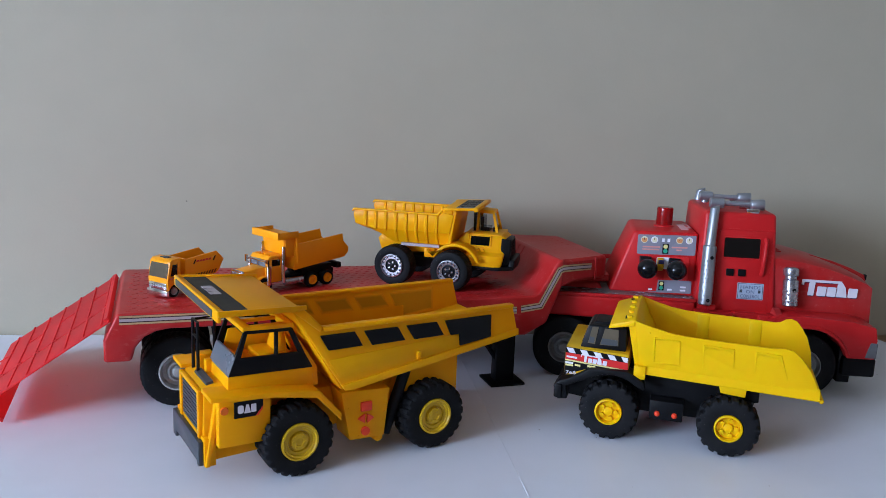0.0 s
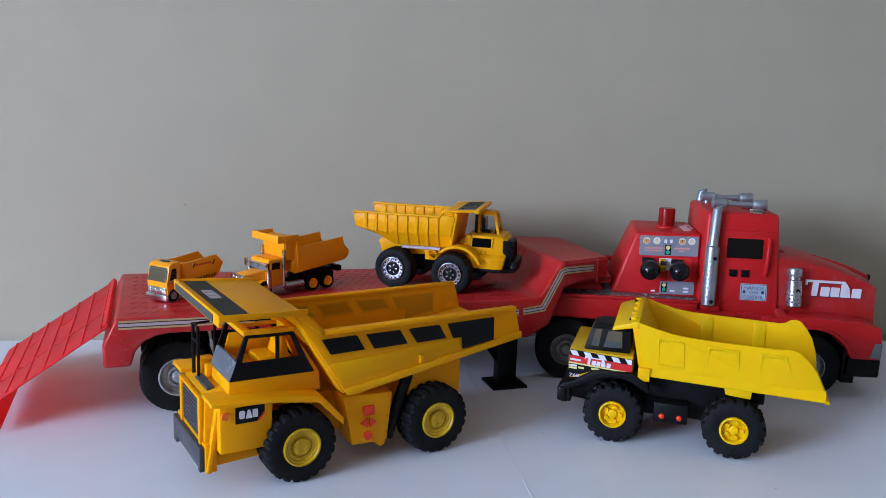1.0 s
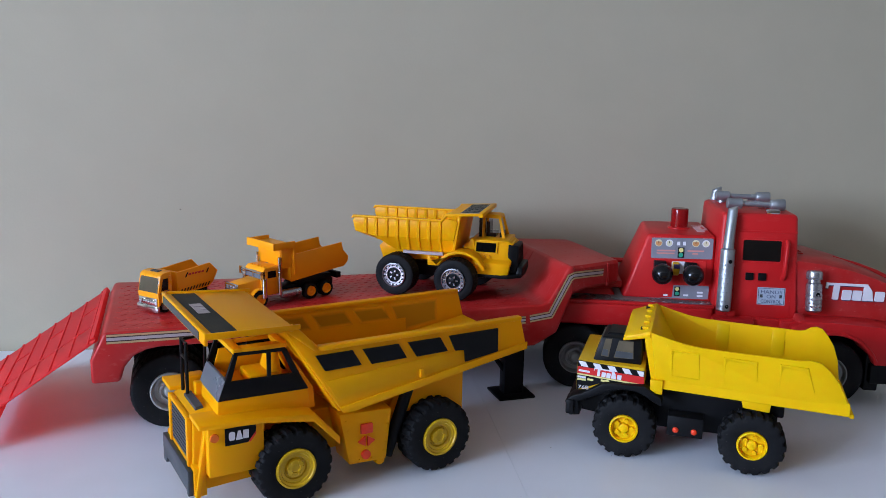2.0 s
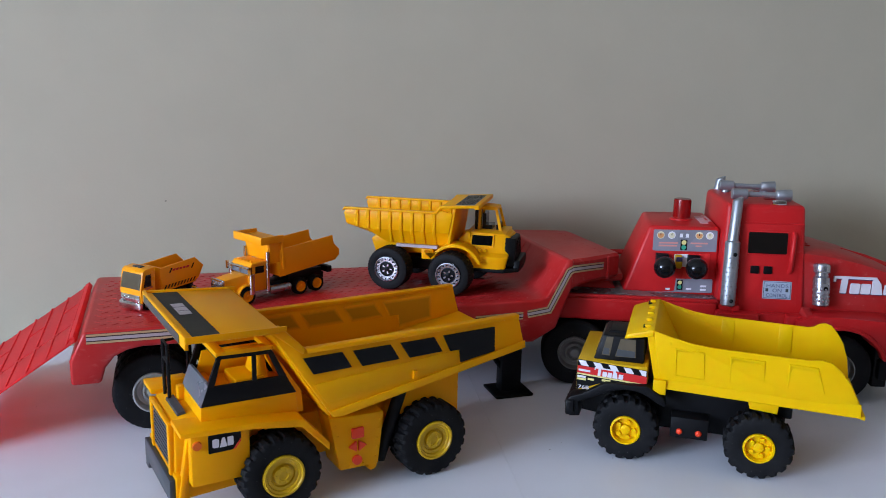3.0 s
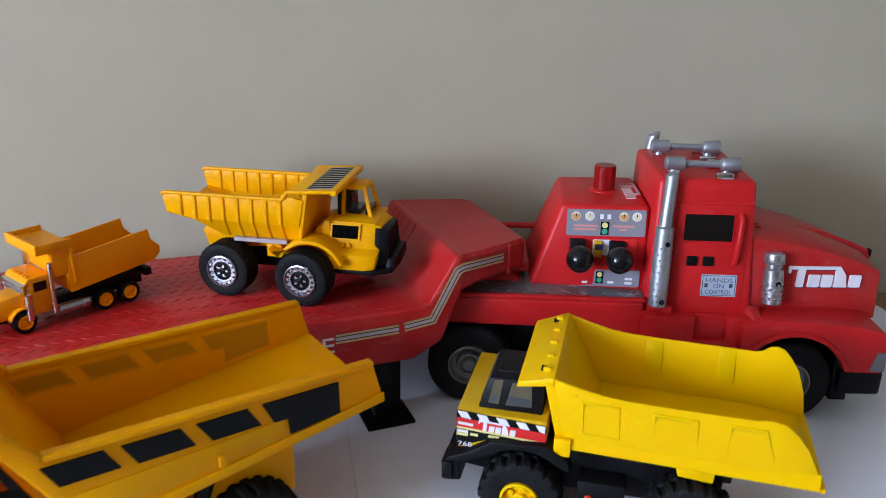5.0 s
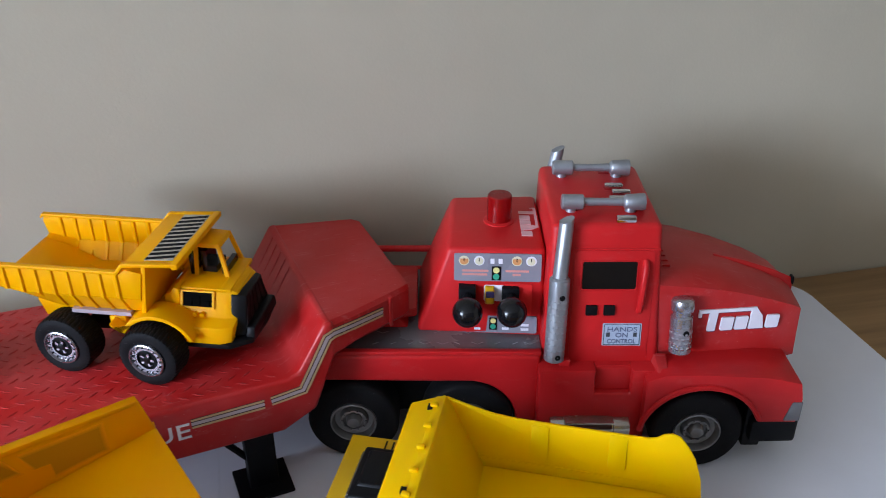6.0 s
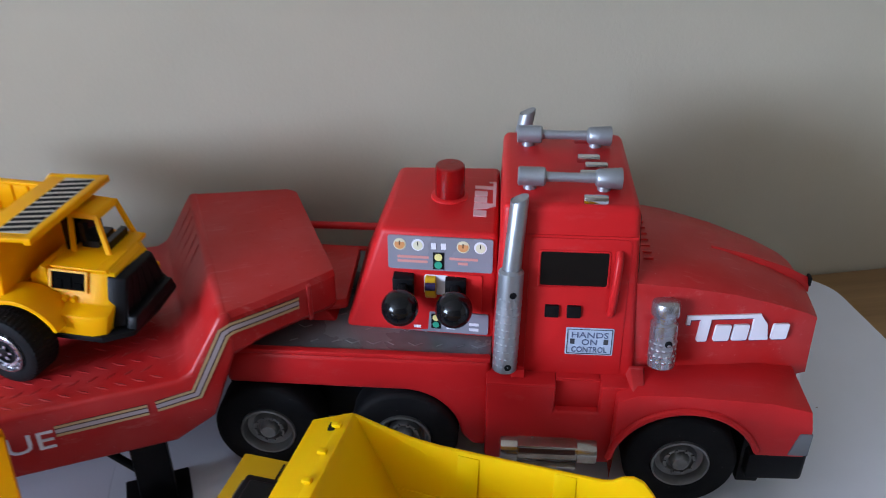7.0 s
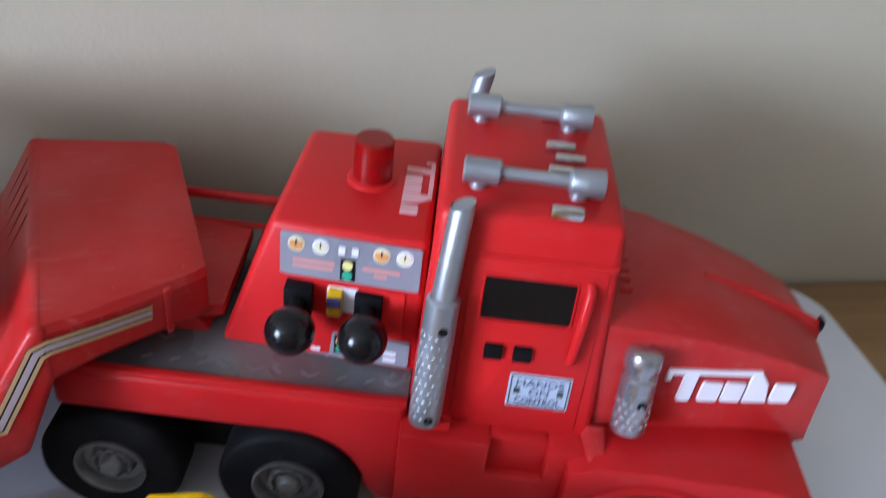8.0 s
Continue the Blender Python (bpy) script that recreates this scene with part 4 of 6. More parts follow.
    # wheels, two axles
    for x in (0.0737, 0.1750):
        part("axle", cyl((x, 0.03, 0.048), (x, TW - 0.03, 0.048), 0.005), BLACK, t)
        for s, y in ((1, 0.018), (-1, TW - 0.018)):
            wheel(t, TRAILER_TYRE, TRAILER_RIM, x, y, 0.048, s, "black rubber wheel", "dusty grey wheel rim")
            part("inner_tyre", TRAILER_TYRE, None, t, at=pose(x, y + s * 0.038, 0.0480) if s > 0 else pose(x, y - 0.038, 0.048, 0, 0, 180))
    # landing legs
    for y in (0.022, TW - 0.022):
        leg = part("landing_leg", box(0.5210, 0.5500, y - 0.010, y + 0.010, 0.003, 0.092), BLACK, t, bevel=0.0015)
        part("leg_foot", box(0.5080, 0.5620, y - 0.026, y + 0.024, 0.0, 0.0040), BLACK, leg, bevel=0.0012)
        part("leg_brace", cyl((0.528, y, 0.030), (0.492, y, 0.080), 0.0035, n=10), BLACK, leg)
    part("leg_bar", cyl((0.536, 0.022, 0.040), (0.536, TW - 0.022, 0.040), 0.0035, n=10), BLACK, t)
    # ramp: two ribbed leaves with a slit between them
    ang = math.atan2(0.1265, 0.190)
    ramp = part("ramp", box(-0.006, 0.000, 0.006, 0.2560, -0.004, 0.003), RAMP_RED, t, at=pose(-0.0085, 0, 0.1270, 0, -math.degrees(ang), 0))
    ln = 0.1830
    for y0, y1 in ((0.0, 0.0820), (0.0885, 0.2600)):
        leaf = part("ramp_leaf", box(-ln, 0.0, y0, y1, -0.0028, 0.0), RAMP_RED, ramp, bevel=0.0012)
        for k in range(7):
            x = -0.010 - k * 0.0262
            part("tread_bar", box(x - 0.0012, x + 0.0012, y0 + 0.0006, y1 - 0.0006, -0.0005, 0.0016), RAMP_RED, leaf, bevel=0.0004)
    for k in range(7):
        part("slit_bridge", box(-0.0130 - k * 0.0262, -0.0050 - k * 0.0262, 0.0815, 0.0890, -0.0026, 0.0006), RAMP_RED, ramp)
        if k % 2 == 0:
            part("short_rib", box(-0.034 - k * 0.0262, -0.012 - k * 0.0262, 0.176, 0.1785, -0.0004, 0.0012), RAMP_RED, ramp)
    foot = hexa([(-ln + 0.0105, 0.001, -0.0330), (-ln + 0.0135, 0.001, -0.0310), (-ln + 0.0135, 0.2590, -0.0310), (-ln + 0.0105, 0.2590, -0.0330)], [(-ln, 0.001, -0.0030), (-ln + 0.0040, 0.001, -0.0030), (-ln + 0.0040, 0.2590, -0.0030), (-ln, 0.2590, -0.0030)])
    part("ramp_foot", foot, RAMP_RED, ramp, bevel=0.0008)
    return t


trailer(pose(-0.343, 1.095, 0, 0, 0, 10.5))


# ---- golden-yellow mining dump truck ----
CAT_TYRE = tyre_mesh("dump_truck_tyre", 0.0415, 0.036, 0.0215, 22, 0.0022, 0.6)
CAT_RIM = rim_mesh("dump_truck_rim", [(0.0218, 0.0030), (0.0216, -0.0002), (0.0196, -0.0006), (0.0186, 0.0014), (0.0166, 0.0016), (0.0158, 0.0034), (0.0128, 0.0036), (0.0118, 0.0056), (0.0100, 0.0058), (0.0094, 0.0020), (0.0050, 0.0012), (0.0046, 0.0026)], OLD_GOLD, 6, 0.0016, 0.0075, 0.0030, 0.0022)


def sheet(pts, y, h, axis="y"):
    return prism(pts, y, y + h, axis)


def mining_truck(m):
    t = thing("toy_mining_dump_truck", m, "golden-yellow plastic mining dump truck with black cab windows and raised canopy", "toy truck")
    for x in (0.0, -0.1716):
        for s in (1, -1):
            wheel(t, CAT_TYRE, CAT_RIM, x, -s * 0.077, 0.0415, s, "black knobbly tyre", "brassy yellow rim")
        part("axle", cyl((x, -0.06, 0.0415), (x, 0.06, 0.0415), 0.006), BLACK, t)
    part("frame", prism([(0.070, 0.036), (-0.185, 0.036), (-0.214, 0.060), (-0.214, 0.118), (-0.130, 0.100), (-0.110, 0.085), (0.070, 0.085)], -0.036, 0.036), CAT_YELLOW, t, bevel=0.003)
    part("rear_guard", prism([(-0.125, 0.070), (-0.2150, 0.056), (-0.2150, 0.119), (-0.145, 0.108)], 0.036, 0.052), CAT_YELLOW, t, bevel=0.0015)
    part("rear_guard", prism([(-0.125, 0.070), (-0.2150, 0.056), (-0.2150, 0.119), (-0.145, 0.108)], -0.052, -0.036), CAT_YELLOW, t, bevel=0.0015)
    # nose
    nose = part("nose", hexa([(0.020, -0.044, 0.046), (0.097, -0.044, 0.046), (0.097, 0.044, 0.046), (0.020, 0.044, 0.046)], [(0.020, -0.044, 0.117), (0.0955, -0.042, 0.1035), (0.0955, 0.042, 0.1035), (0.020, 0.044, 0.117)]), CAT_YELLOW, t, bevel=0.003)
    gr = part("grille", box(0.0955, 0.0985, -0.0335, 0.0335, 0.0535, 0.0990), SLATE, nose, "dark grey ribbed grille", bevel=0.001)
    for k in range(9):
        part("grille_slat", box(0.098, 0.0994, -0.031, 0.031, 0.0563 + k * 0.0046, 0.0587 + k * 0.0046), SLATE, gr)
    part("nose_rim", join(box(0.0955, 0.1010, 0.0335, 0.0400, 0.0500, 0.1030), box(0.0955, 0.1010, -0.0400, -0.0335, 0.0500, 0.1030), box(0.0955, 0.1010, -0.0335, 0.0335, 0.0990, 0.1030)), CAT_YELLOW, nose, bevel=0.001)
    part("nose_strip", hexa([(0.0800, -0.020, 0.1030), (0.0900, -0.020, 0.1010), (0.0900, 0.030, 0.1010), (0.0800, 0.030, 0.1030)], [(0.0815, -0.018, 0.1090), (0.0885, -0.018, 0.1072), (0.0885, 0.028, 0.1072), (0.0815, 0.028, 0.1090)]), SLATE, nose, "dark sticker on the nose")
    part("breather", join(box(0.066, 0.084, -0.036, -0.020, 0.100, 0.1240), box(0.070, 0.080, -0.014, -0.004, 0.10, 0.1215)), CAT_YELLOW, nose, bevel=0.0015)
    # bumper and side braces
    part("bumper", prism([(-0.0600, 0.0500), (0.0500, 0.0500), (0.0500, 0.0230), (0.0440, 0.0230), (0.0420, 0.0270), (-0.0450, 0.0270), (-0.0480, 0.0190), (-0.0600, 0.0190)], 0.0985, 0.1040, "x"), SLATE, t, "dark grey front bumper", bevel=0.001)
    part("bumper_ledge", prism([(-0.0610, 0.0535), (0.0535, 0.0535), (0.0535, 0.0225), (0.0485, 0.0225), (0.0465, 0.0480), (-0.0530, 0.0480), (-0.0560, 0.0205), (-0.0610, 0.0205)], 0.0860, 0.0985, "x"), CAT_YELLOW, t, bevel=0.001)
    for s in (1, -1):
        y0, y1 = sorted((s * 0.0440, s * 0.0670))
        part("side_box", prism([(0.0300, 0.0460), (0.0870, 0.0460), (0.0870, 0.1020), (0.0300, 0.1020)], y0, y1), CAT_YELLOW, t, bevel=0.002)
        y0, y1 = sorted((s * 0.0480, s * 0.0570))
        part("brace", prism([(0.0985, 0.0230), (0.0930, 0.0230), (0.0800, 0.1000), (0.0860, 0.1000)], y0, y1), CAT_YELLOW, t, bevel=0.001)
        part("lower_rail", prism([(0.0950, 0.0250), (0.0950, 0.0380), (-0.040, 0.0430), (-0.040, 0.0320)], *sorted((s * 0.036, s * 0.046))), CAT_YELLOW, t, bevel=0.001)
        y0, y1 = sorted((s * 0.0420, s * 0.0790))
        wing = [(0.0985, 0.1080), (0.0985, 0.1030), (0.0300, 0.0985), (-0.0190, 0.0905), (-0.0480, 0.0590), (-0.0480, 0.0680), (-0.0210, 0.0985), (0.0300, 0.1050)]
        part("wing", prism(wing, y0, y1), CAT_YELLOW, t, bevel=0.001)
        o, u, v = ((0, 0.067, 0), (-1, 0, 0), (0, 0, 1)) if s > 0 else ((0, -0.067, 0), (1, 0, 0), (0, 0, 1))
        k = -s
        a0, a1 = sorted((k * 0.0705, k * 0.0390))
        lb = part("side_label", slab_on(o, u, v, [(a0, 0.0775), (a1 - 0.008, 0.0775), (a1, 0.0860), (a1, 0.0955), (a0, 0.0955)], 0.0007), BLACK, t, "black label with a white mark")
        w = a1 - a0
        for i, (f0, f1) in enumerate(((0.12, 0.32), (0.36, 0.55), (0.58, 0.76))):
            shape = [(a0 + w * (f0 - 0.02), 0.0822), (a0 + w * (f1 + 0.02), 0.0822), (a0 + w * (f0 + f1) / 2 + 0.0012, 0.0917), (a0 + w * (f0 + f1) / 2 - 0.0012, 0.0917)] if i == 1 else rrect(a0 + w * f0, a0 + w * f1, 0.0825, 0.0915, 0.0022 if i == 0 else 0.0006)
            part("label_block", slab_on(o, u, v, shape, 0.0011), WHITE, lb)
        part("label_corner", slab_on(o, u, v, [(a1 - 0.0080, 0.0780), (a1 - 0.0055, 0.0780), (a1 - 0.0004, 0.0850), (a1 - 0.0004, 0.0875)], 0.0011), BUTTON, lb)
        part("marker_lamp", cyl((0.0810, s * 0.0660, 0.0880), (0.0810, s * 0.0690, 0.0880), 0.0048, 0.0042, 18), ORANGE, t, "orange marker lamp")
        # side tank with the sound buttons
        y0, y1 = sorted((s * 0.030, s * 0.0670))
        tank = part("side_tank", prism([(-0.0520, 0.0870), (-0.0640, 0.0270), (-0.1080, 0.0255), (-0.1145, 0.0840)], y0, y1), CAT_YELLOW, t, bevel=0.0018)
        if s > 0:
            o, u, v = (0, 0.067, 0), (-1, 0, 0), (0, 0, 1)
            part("sound_button", slab_on(o, u, v, rrect(0.0765, 0.0900, 0.0610, 0.0720, 0.001), 0.0032), BUTTON, tank, "square red-orange button", bevel=0.0005)
            part("sound_button", slab_on(o, u, v, [(0.0815, 0.0465), (0.0815, 0.0575), (0.0730, 0.0520)], 0.0030), BUTTON, tank, "triangular red-orange button")
            part("sound_button", slab_on(o, u, v, [(0.0845, 0.0465), (0.0930, 0.0520), (0.0845, 0.0575)], 0.0030), BUTTON, tank, "triangular red-orange button")
            part("sound_button", slab_on(o, u, v, disc(0.0825, 0.0365, 0.0052), 0.0032), BUTTON, tank, "round red-orange button")
        for x, z in ((-0.1095, 0.076), (-0.1080, 0.066), (-0.1070, 0.056), (-0.1060, 0.046), (-0.1045, 0.036), (-0.0900, 0.030), (-0.0750, 0.031), (-0.0590, 0.078), (-0.0615, 0.066)):
            part("rivet", cyl((x, s * 0.0665, z), (x, s * 0.0680, z), 0.0012, 0.0008, 8), CAT_YELLOW, tank)
        part("drain_knob", cyl((-0.1030, s * 0.052, 0.0230), (-0.1030, s * 0.063, 0.0230), 0.0062, 0.0055, 18, 0.001), CAT_YELLOW, t)
        part("hoist_ram", cyl((-0.1140, s * 0.055, 0.0240), (-0.1400, s * 0.055, 0.0980), 0.0068, n=18), BLACK, t, "black hoist ram")
    # cab, set on the left of the nose
    ya, yb = -0.012, 0.057
    cab = part("cab", hexa([(-0.024, ya, 0.0960), (0.0745, ya, 0.1010), (0.0745, yb, 0.1010), (-0.024, yb, 0.0960)], [(-0.021, ya, 0.1195), (0.0735, ya, 0.1212), (0.0735, yb, 0.1212), (-0.021, yb, 0.1195)]), CAT_YELLOW, t, bevel=0.0015)
    part("cab_back", prism([(-0.0240, 0.096), (-0.020, 0.120), (-0.004, 0.150), (-0.008, 0.150), (-0.028, 0.118), (-0.030, 0.096)], ya + 0.004, yb - 0.004), CAT_YELLOW, cab)
    for y, h in ((yb - 0.0028, 0.0032), (ya - 0.0004, 0.0032)):
        band = sheet([(0.0732, 0.1208), (-0.0215, 0.1190), (-0.0110, 0.1385), (0.0660, 0.1395)], y, h)
        fp = sheet([(0.0668, 0.1385), (0.0555, 0.1690), (0.0515, 0.1690), (0.0600, 0.1385)], y, h)
        mp_ = sheet([(0.0225, 0.1380), (0.0225, 0.1660), (0.0185, 0.1660), (0.0185, 0.1380)], y, h)
        rp = sheet([(-0.0045, 0.1380), (0.0075, 0.1660), (0.0020, 0.1660), (-0.0115, 0.1380)], y, h)
        tp = sheet([(0.0560, 0.1690), (0.0575, 0.1655), (0.0020, 0.1635), (0.0030, 0.1670)], y, h)
        part("window_band", join(band, fp, mp_, rp, tp), BLACK, cab, "black window surround", bevel=0.0004)
    def ws(y0, y1, z0, z1, d=0.0025):
        xf = lambda z: 0.0735 - (z - 0.1205) * 0.37
        return hexa([(xf(z0) - d, y0, z0), (xf(z0), y0, z0), (xf(z0), y1, z0), (xf(z0) - d, y1, z0)], [(xf(z1) - d, y0, z1), (xf(z1), y0, z1), (xf(z1), y1, z1), (xf(z1) - d, y1, z1)])
    part("windscreen_panel", ws(ya, yb, 0.1205, 0.1415), SLATE_SHEEN, cab, "slate grey lower windscreen with sheen in its colour")
    part("windscreen_frame", join(ws(yb - 0.0035, yb, 0.1410, 0.1690), ws(ya, ya + 0.0035, 0.1410, 0.1690), ws(ya, yb, 0.1660, 0.1690)), BLACK, cab)
    zr, zt = 0.1675, 0.1725
    part("roof_frame", join(box(0.0480, 0.0575, ya, yb, zr, zt), box(0.0010, 0.0090, ya, yb, zr, zt), box(0.0085, 0.0485, yb - 0.0090, yb, zr, zt), box(0.0085, 0.0485, ya, ya + 0.0060, zr, zt), box(0.0085, 0.0485, 0.0180, 0.0220, zr, zt - 0.001)), CAT_YELLOW, cab, bevel=0.0006)
    part("inner_side", prism([(0.0640, 0.1190), (-0.0140, 0.1190), (-0.0040, 0.1545), (0.0540, 0.1545)], ya + 0.0032, ya + 0.0056), CAT_YELLOW, cab, bevel=0.0006)
    part("cab_floor", box(-0.0100, 0.0660, ya + 0.0056, yb - 0.0032, 0.1200, 0.1275), CAT_YELLOW, cab)
    part("seat", join(hexa([(0.000, 0.004, 0.1190), (0.019, 0.004, 0.1190), (0.019, 0.044, 0.1190), (0.000, 0.044, 0.1190)], [(0.003, 0.012, 0.1590), (0.011, 0.012, 0.1590), (0.011, 0.036, 0.1590), (0.003, 0.036, 0.1590)]), box(0.004, 0.036, 0.004, 0.044, 0.1250, 0.1370)), CAT_YELLOW, cab, bevel=0.003)
    part("dashboard", box(0.052, 0.066, -0.006, 0.050, 0.1190, 0.1330), CAT_YELLOW, cab, bevel=0.002)
    part("handrail", join(tube([(0.086, -0.014, 0.105), (0.086, -0.014, 0.1630), (0.086, -0.034, 0.1630), (0.086, -0.034, 0.105)], 0.0019, 8), tube([(0.086, -0.014, 0.1450), (0.086, -0.034, 0.1450)], 0.0015, 8), tube([(0.086, -0.034, 0.1615), (0.060, -0.040, 0.1615), (0.060, -0.040, 0.105)], 0.0019, 8)), BLACK, t, "black handrail on the nose")
    # tipping body with canopy
    bed = part("dump_body", join(
        prism([(-0.0560, 0.0915), (-0.2895, 0.1290), (-0.2885, 0.1335), (-0.0560, 0.0975)], -0.070, 0.070),
        prism([(-0.0590, 0.0935), (-0.0500, 0.0925), (0.0100, 0.1900), (0.0010, 0.1940)], -0.070, 0.070)), CAT_YELLOW, t, bevel=0.0008)
    wall = [(-0.0540, 0.0915), (0.0100, 0.1905), (0.0020, 0.1935), (-0.0250, 0.1670), (-0.2790, 0.1680), (-0.2895, 0.1290), (-0.0680, 0.0925)]
    for s in (1, -1):
        y0, y1 = sorted((s * 0.0690, s * 0.0730))
        side = part("body_side", prism(wall, y0, y1), CAT_YELLOW, bed, bevel=0.0012)
        y0, y1 = sorted((s * 0.0670, s * 0.0765))
        part("top_rim", join(prism([(-0.0250, 0.1690), (-0.0270, 0.1640), (-0.2785, 0.1650), (-0.2785, 0.1695)], y0, y1), prism([(-0.0250, 0.1695), (-0.0225, 0.1640), (0.0080, 0.1890), (0.0000, 0.1950)], y0, y1)), CAT_YELLOW, side, bevel=0.0012)
        y0, y1 = sorted((s * 0.0730, s * 0.0748))
        part("lower_band", prism([(-0.0535, 0.0918), (-0.0500, 0.0985), (-0.2890, 0.1370), (-0.2895, 0.1285), (-0.0640, 0.0912)], y0, y1), CAT_YELLOW, side, bevel=0.0006)
        part("stiffener", prism([(-0.0470, 0.1080), (-0.0330, 0.1300), (-0.1985, 0.1400), (-0.1985, 0.1230)], y0, y1 - 0.0008 if s > 0 else y1), CAT_YELLOW, side, bevel=0.0006)
        part("body_peg", box(-0.1480, -0.1440, *sorted((s * 0.073, s * 0.0775)), 0.1170, 0.1260), CAT_YELLOW, side)
        o = (0, s * 0.0730, 0)
        u = (-1, 0, 0) if s > 0 else (1, 0, 0)
        for quad in (((-0.0229, 0.1590), (-0.0640, 0.1592), (-0.0741, 0.1421), (-0.0331, 0.1415)), ((-0.0758, 0.1585), (-0.1179, 0.1585), (-0.1280, 0.1418), (-0.0860, 0.1412)), ((-0.1296, 0.1583), (-0.1695, 0.1585), (-0.1796, 0.1418), (-0.1406, 0.1411)), ((-0.1812, 0.1586), (-0.2463, 0.1590), (-0.2471, 0.1315), (-0.2033, 0.1255), (-0.2017, 0.1402), (-0.1898, 0.1405))):
            q = [((-x if s > 0 else x), z) for x, z in quad]
            part("side_sticker", slab_on(o, u, (0, 0, 1), q if s > 0 else q[::-1], 0.0021), BLACK, side, "black sticker")
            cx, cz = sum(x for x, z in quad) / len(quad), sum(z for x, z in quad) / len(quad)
            # stacked patches paint the sticker's dimming on the inner face, with soft edges
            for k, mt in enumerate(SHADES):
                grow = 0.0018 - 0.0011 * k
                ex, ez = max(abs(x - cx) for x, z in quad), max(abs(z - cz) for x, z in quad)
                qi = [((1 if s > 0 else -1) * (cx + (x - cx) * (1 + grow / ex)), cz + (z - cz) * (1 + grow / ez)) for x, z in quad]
                part("painted_dim_patch", slab_on((0, s * 0.0690, 0), (1, 0, 0) if s > 0 else (-1, 0, 0), (0, 0, 1), qi, 0.00025 + 0.00008 * k), mt, side, "painted dimming of the outer sticker showing through")
    can = part("canopy", hexa([(0.002, -0.081, 0.1910), (0.0925, -0.0880, 0.1955), (0.0925, 0.0900, 0.1955), (0.002, 0.0830, 0.1910)], [(0.002, -0.081, 0.1954), (0.0925, -0.0880, 0.2000), (0.0925, 0.0900, 0.2000), (0.002, 0.0830, 0.1954)]), CAT_YELLOW, bed, bevel=0.0015)
    part("canopy_rim", join(hexa([(-0.004, 0.0790, 0.1925), (0.0925, 0.0860, 0.1965), (0.0925, 0.0900, 0.1965), (-0.004, 0.0830, 0.1925)], [(-0.004, 0.0800, 0.1972), (0.0925, 0.0870, 0.2022), (0.0925, 0.0895, 0.2022), (-0.004, 0.0825, 0.1972)]), hexa([(-0.004, -0.0810, 0.1925), (0.0925, -0.0880, 0.1965), (0.0925, -0.0840, 0.1965), (-0.004, -0.0770, 0.1925)], [(-0.004, -0.0805, 0.1972), (0.0925, -0.0875, 0.2022), (0.0925, -0.0850, 0.2022), (-0.004, -0.0780, 0.1972)]), box(0.0895, 0.0930, -0.0865, 0.0885, 0.1900, 0.2022)), CAT_YELLOW, can, bevel=0.0006)
    part("canopy_front_label", box(0.0925, 0.0936, -0.078, 0.0700, 0.1915, 0.1995), SLATE, can, "dark strip on the canopy front")
    st = part("canopy_label", hexa([(0.0590, -0.0780, 0.197), (0.0840, -0.0800, 0.1985), (0.0840, 0.0830, 0.1985), (0.0590, 0.0810, 0.197)], [(0.0590, -0.0780, 0.1989), (0.0840, -0.0800, 0.2001), (0.0840, 0.0830, 0.2001), (0.0590, 0.0810, 0.1989)]), BLACK, can, "black sticker with a pale mark")
    for y0, y1 in ((-0.030, -0.018), (-0.016, -0.004), (-0.002, 0.010)):
        part("label_block", hexa([(0.0655, y0, 0.1985), (0.0775, y0, 0.1990), (0.0775, y1, 0.1990), (0.0655, y1, 0.1985)], [(0.0655, y0, 0.1997), (0.0775, y0, 0.2003), (0.0775, y1, 0.2003), (0.0655, y1, 0.1997)]), STRIPE_WHITE, st)
    return t


mining_truck(pose(-0.1401, 0.9829, 0, 0, 0, 203))


# ---- bright yellow dump truck with black chassis ----
MT_TYRE = tyre_mesh("small_dump_tyre", 0.0372, 0.034, 0.0165, 18, 0.0026, 0.6)
MT_RIM = rim_mesh("small_dump_rim", [(0.0170, 0.0030), (0.0168, -0.0006), (0.0150, -0.0012), (0.0142, 0.0010), (0.0136, 0.0060), (0.0062, 0.0058), (0.0054, 0.0022), (0.0040, 0.0014)], MT_YELLOW, 5, 0.0027, 0.0092, 0.0062, 0.0044)


def flare(bm, z0, k, s):
    for v in bm.verts:
        v.co.y += s * max(0, v.co.z - z0) * k
    return bm


def splay(bm):
    for v in bm.verts:
        v.co.y *= 1 + max(0, v.co.z - 0.098) * 0.17 / 0.0572
    return bm


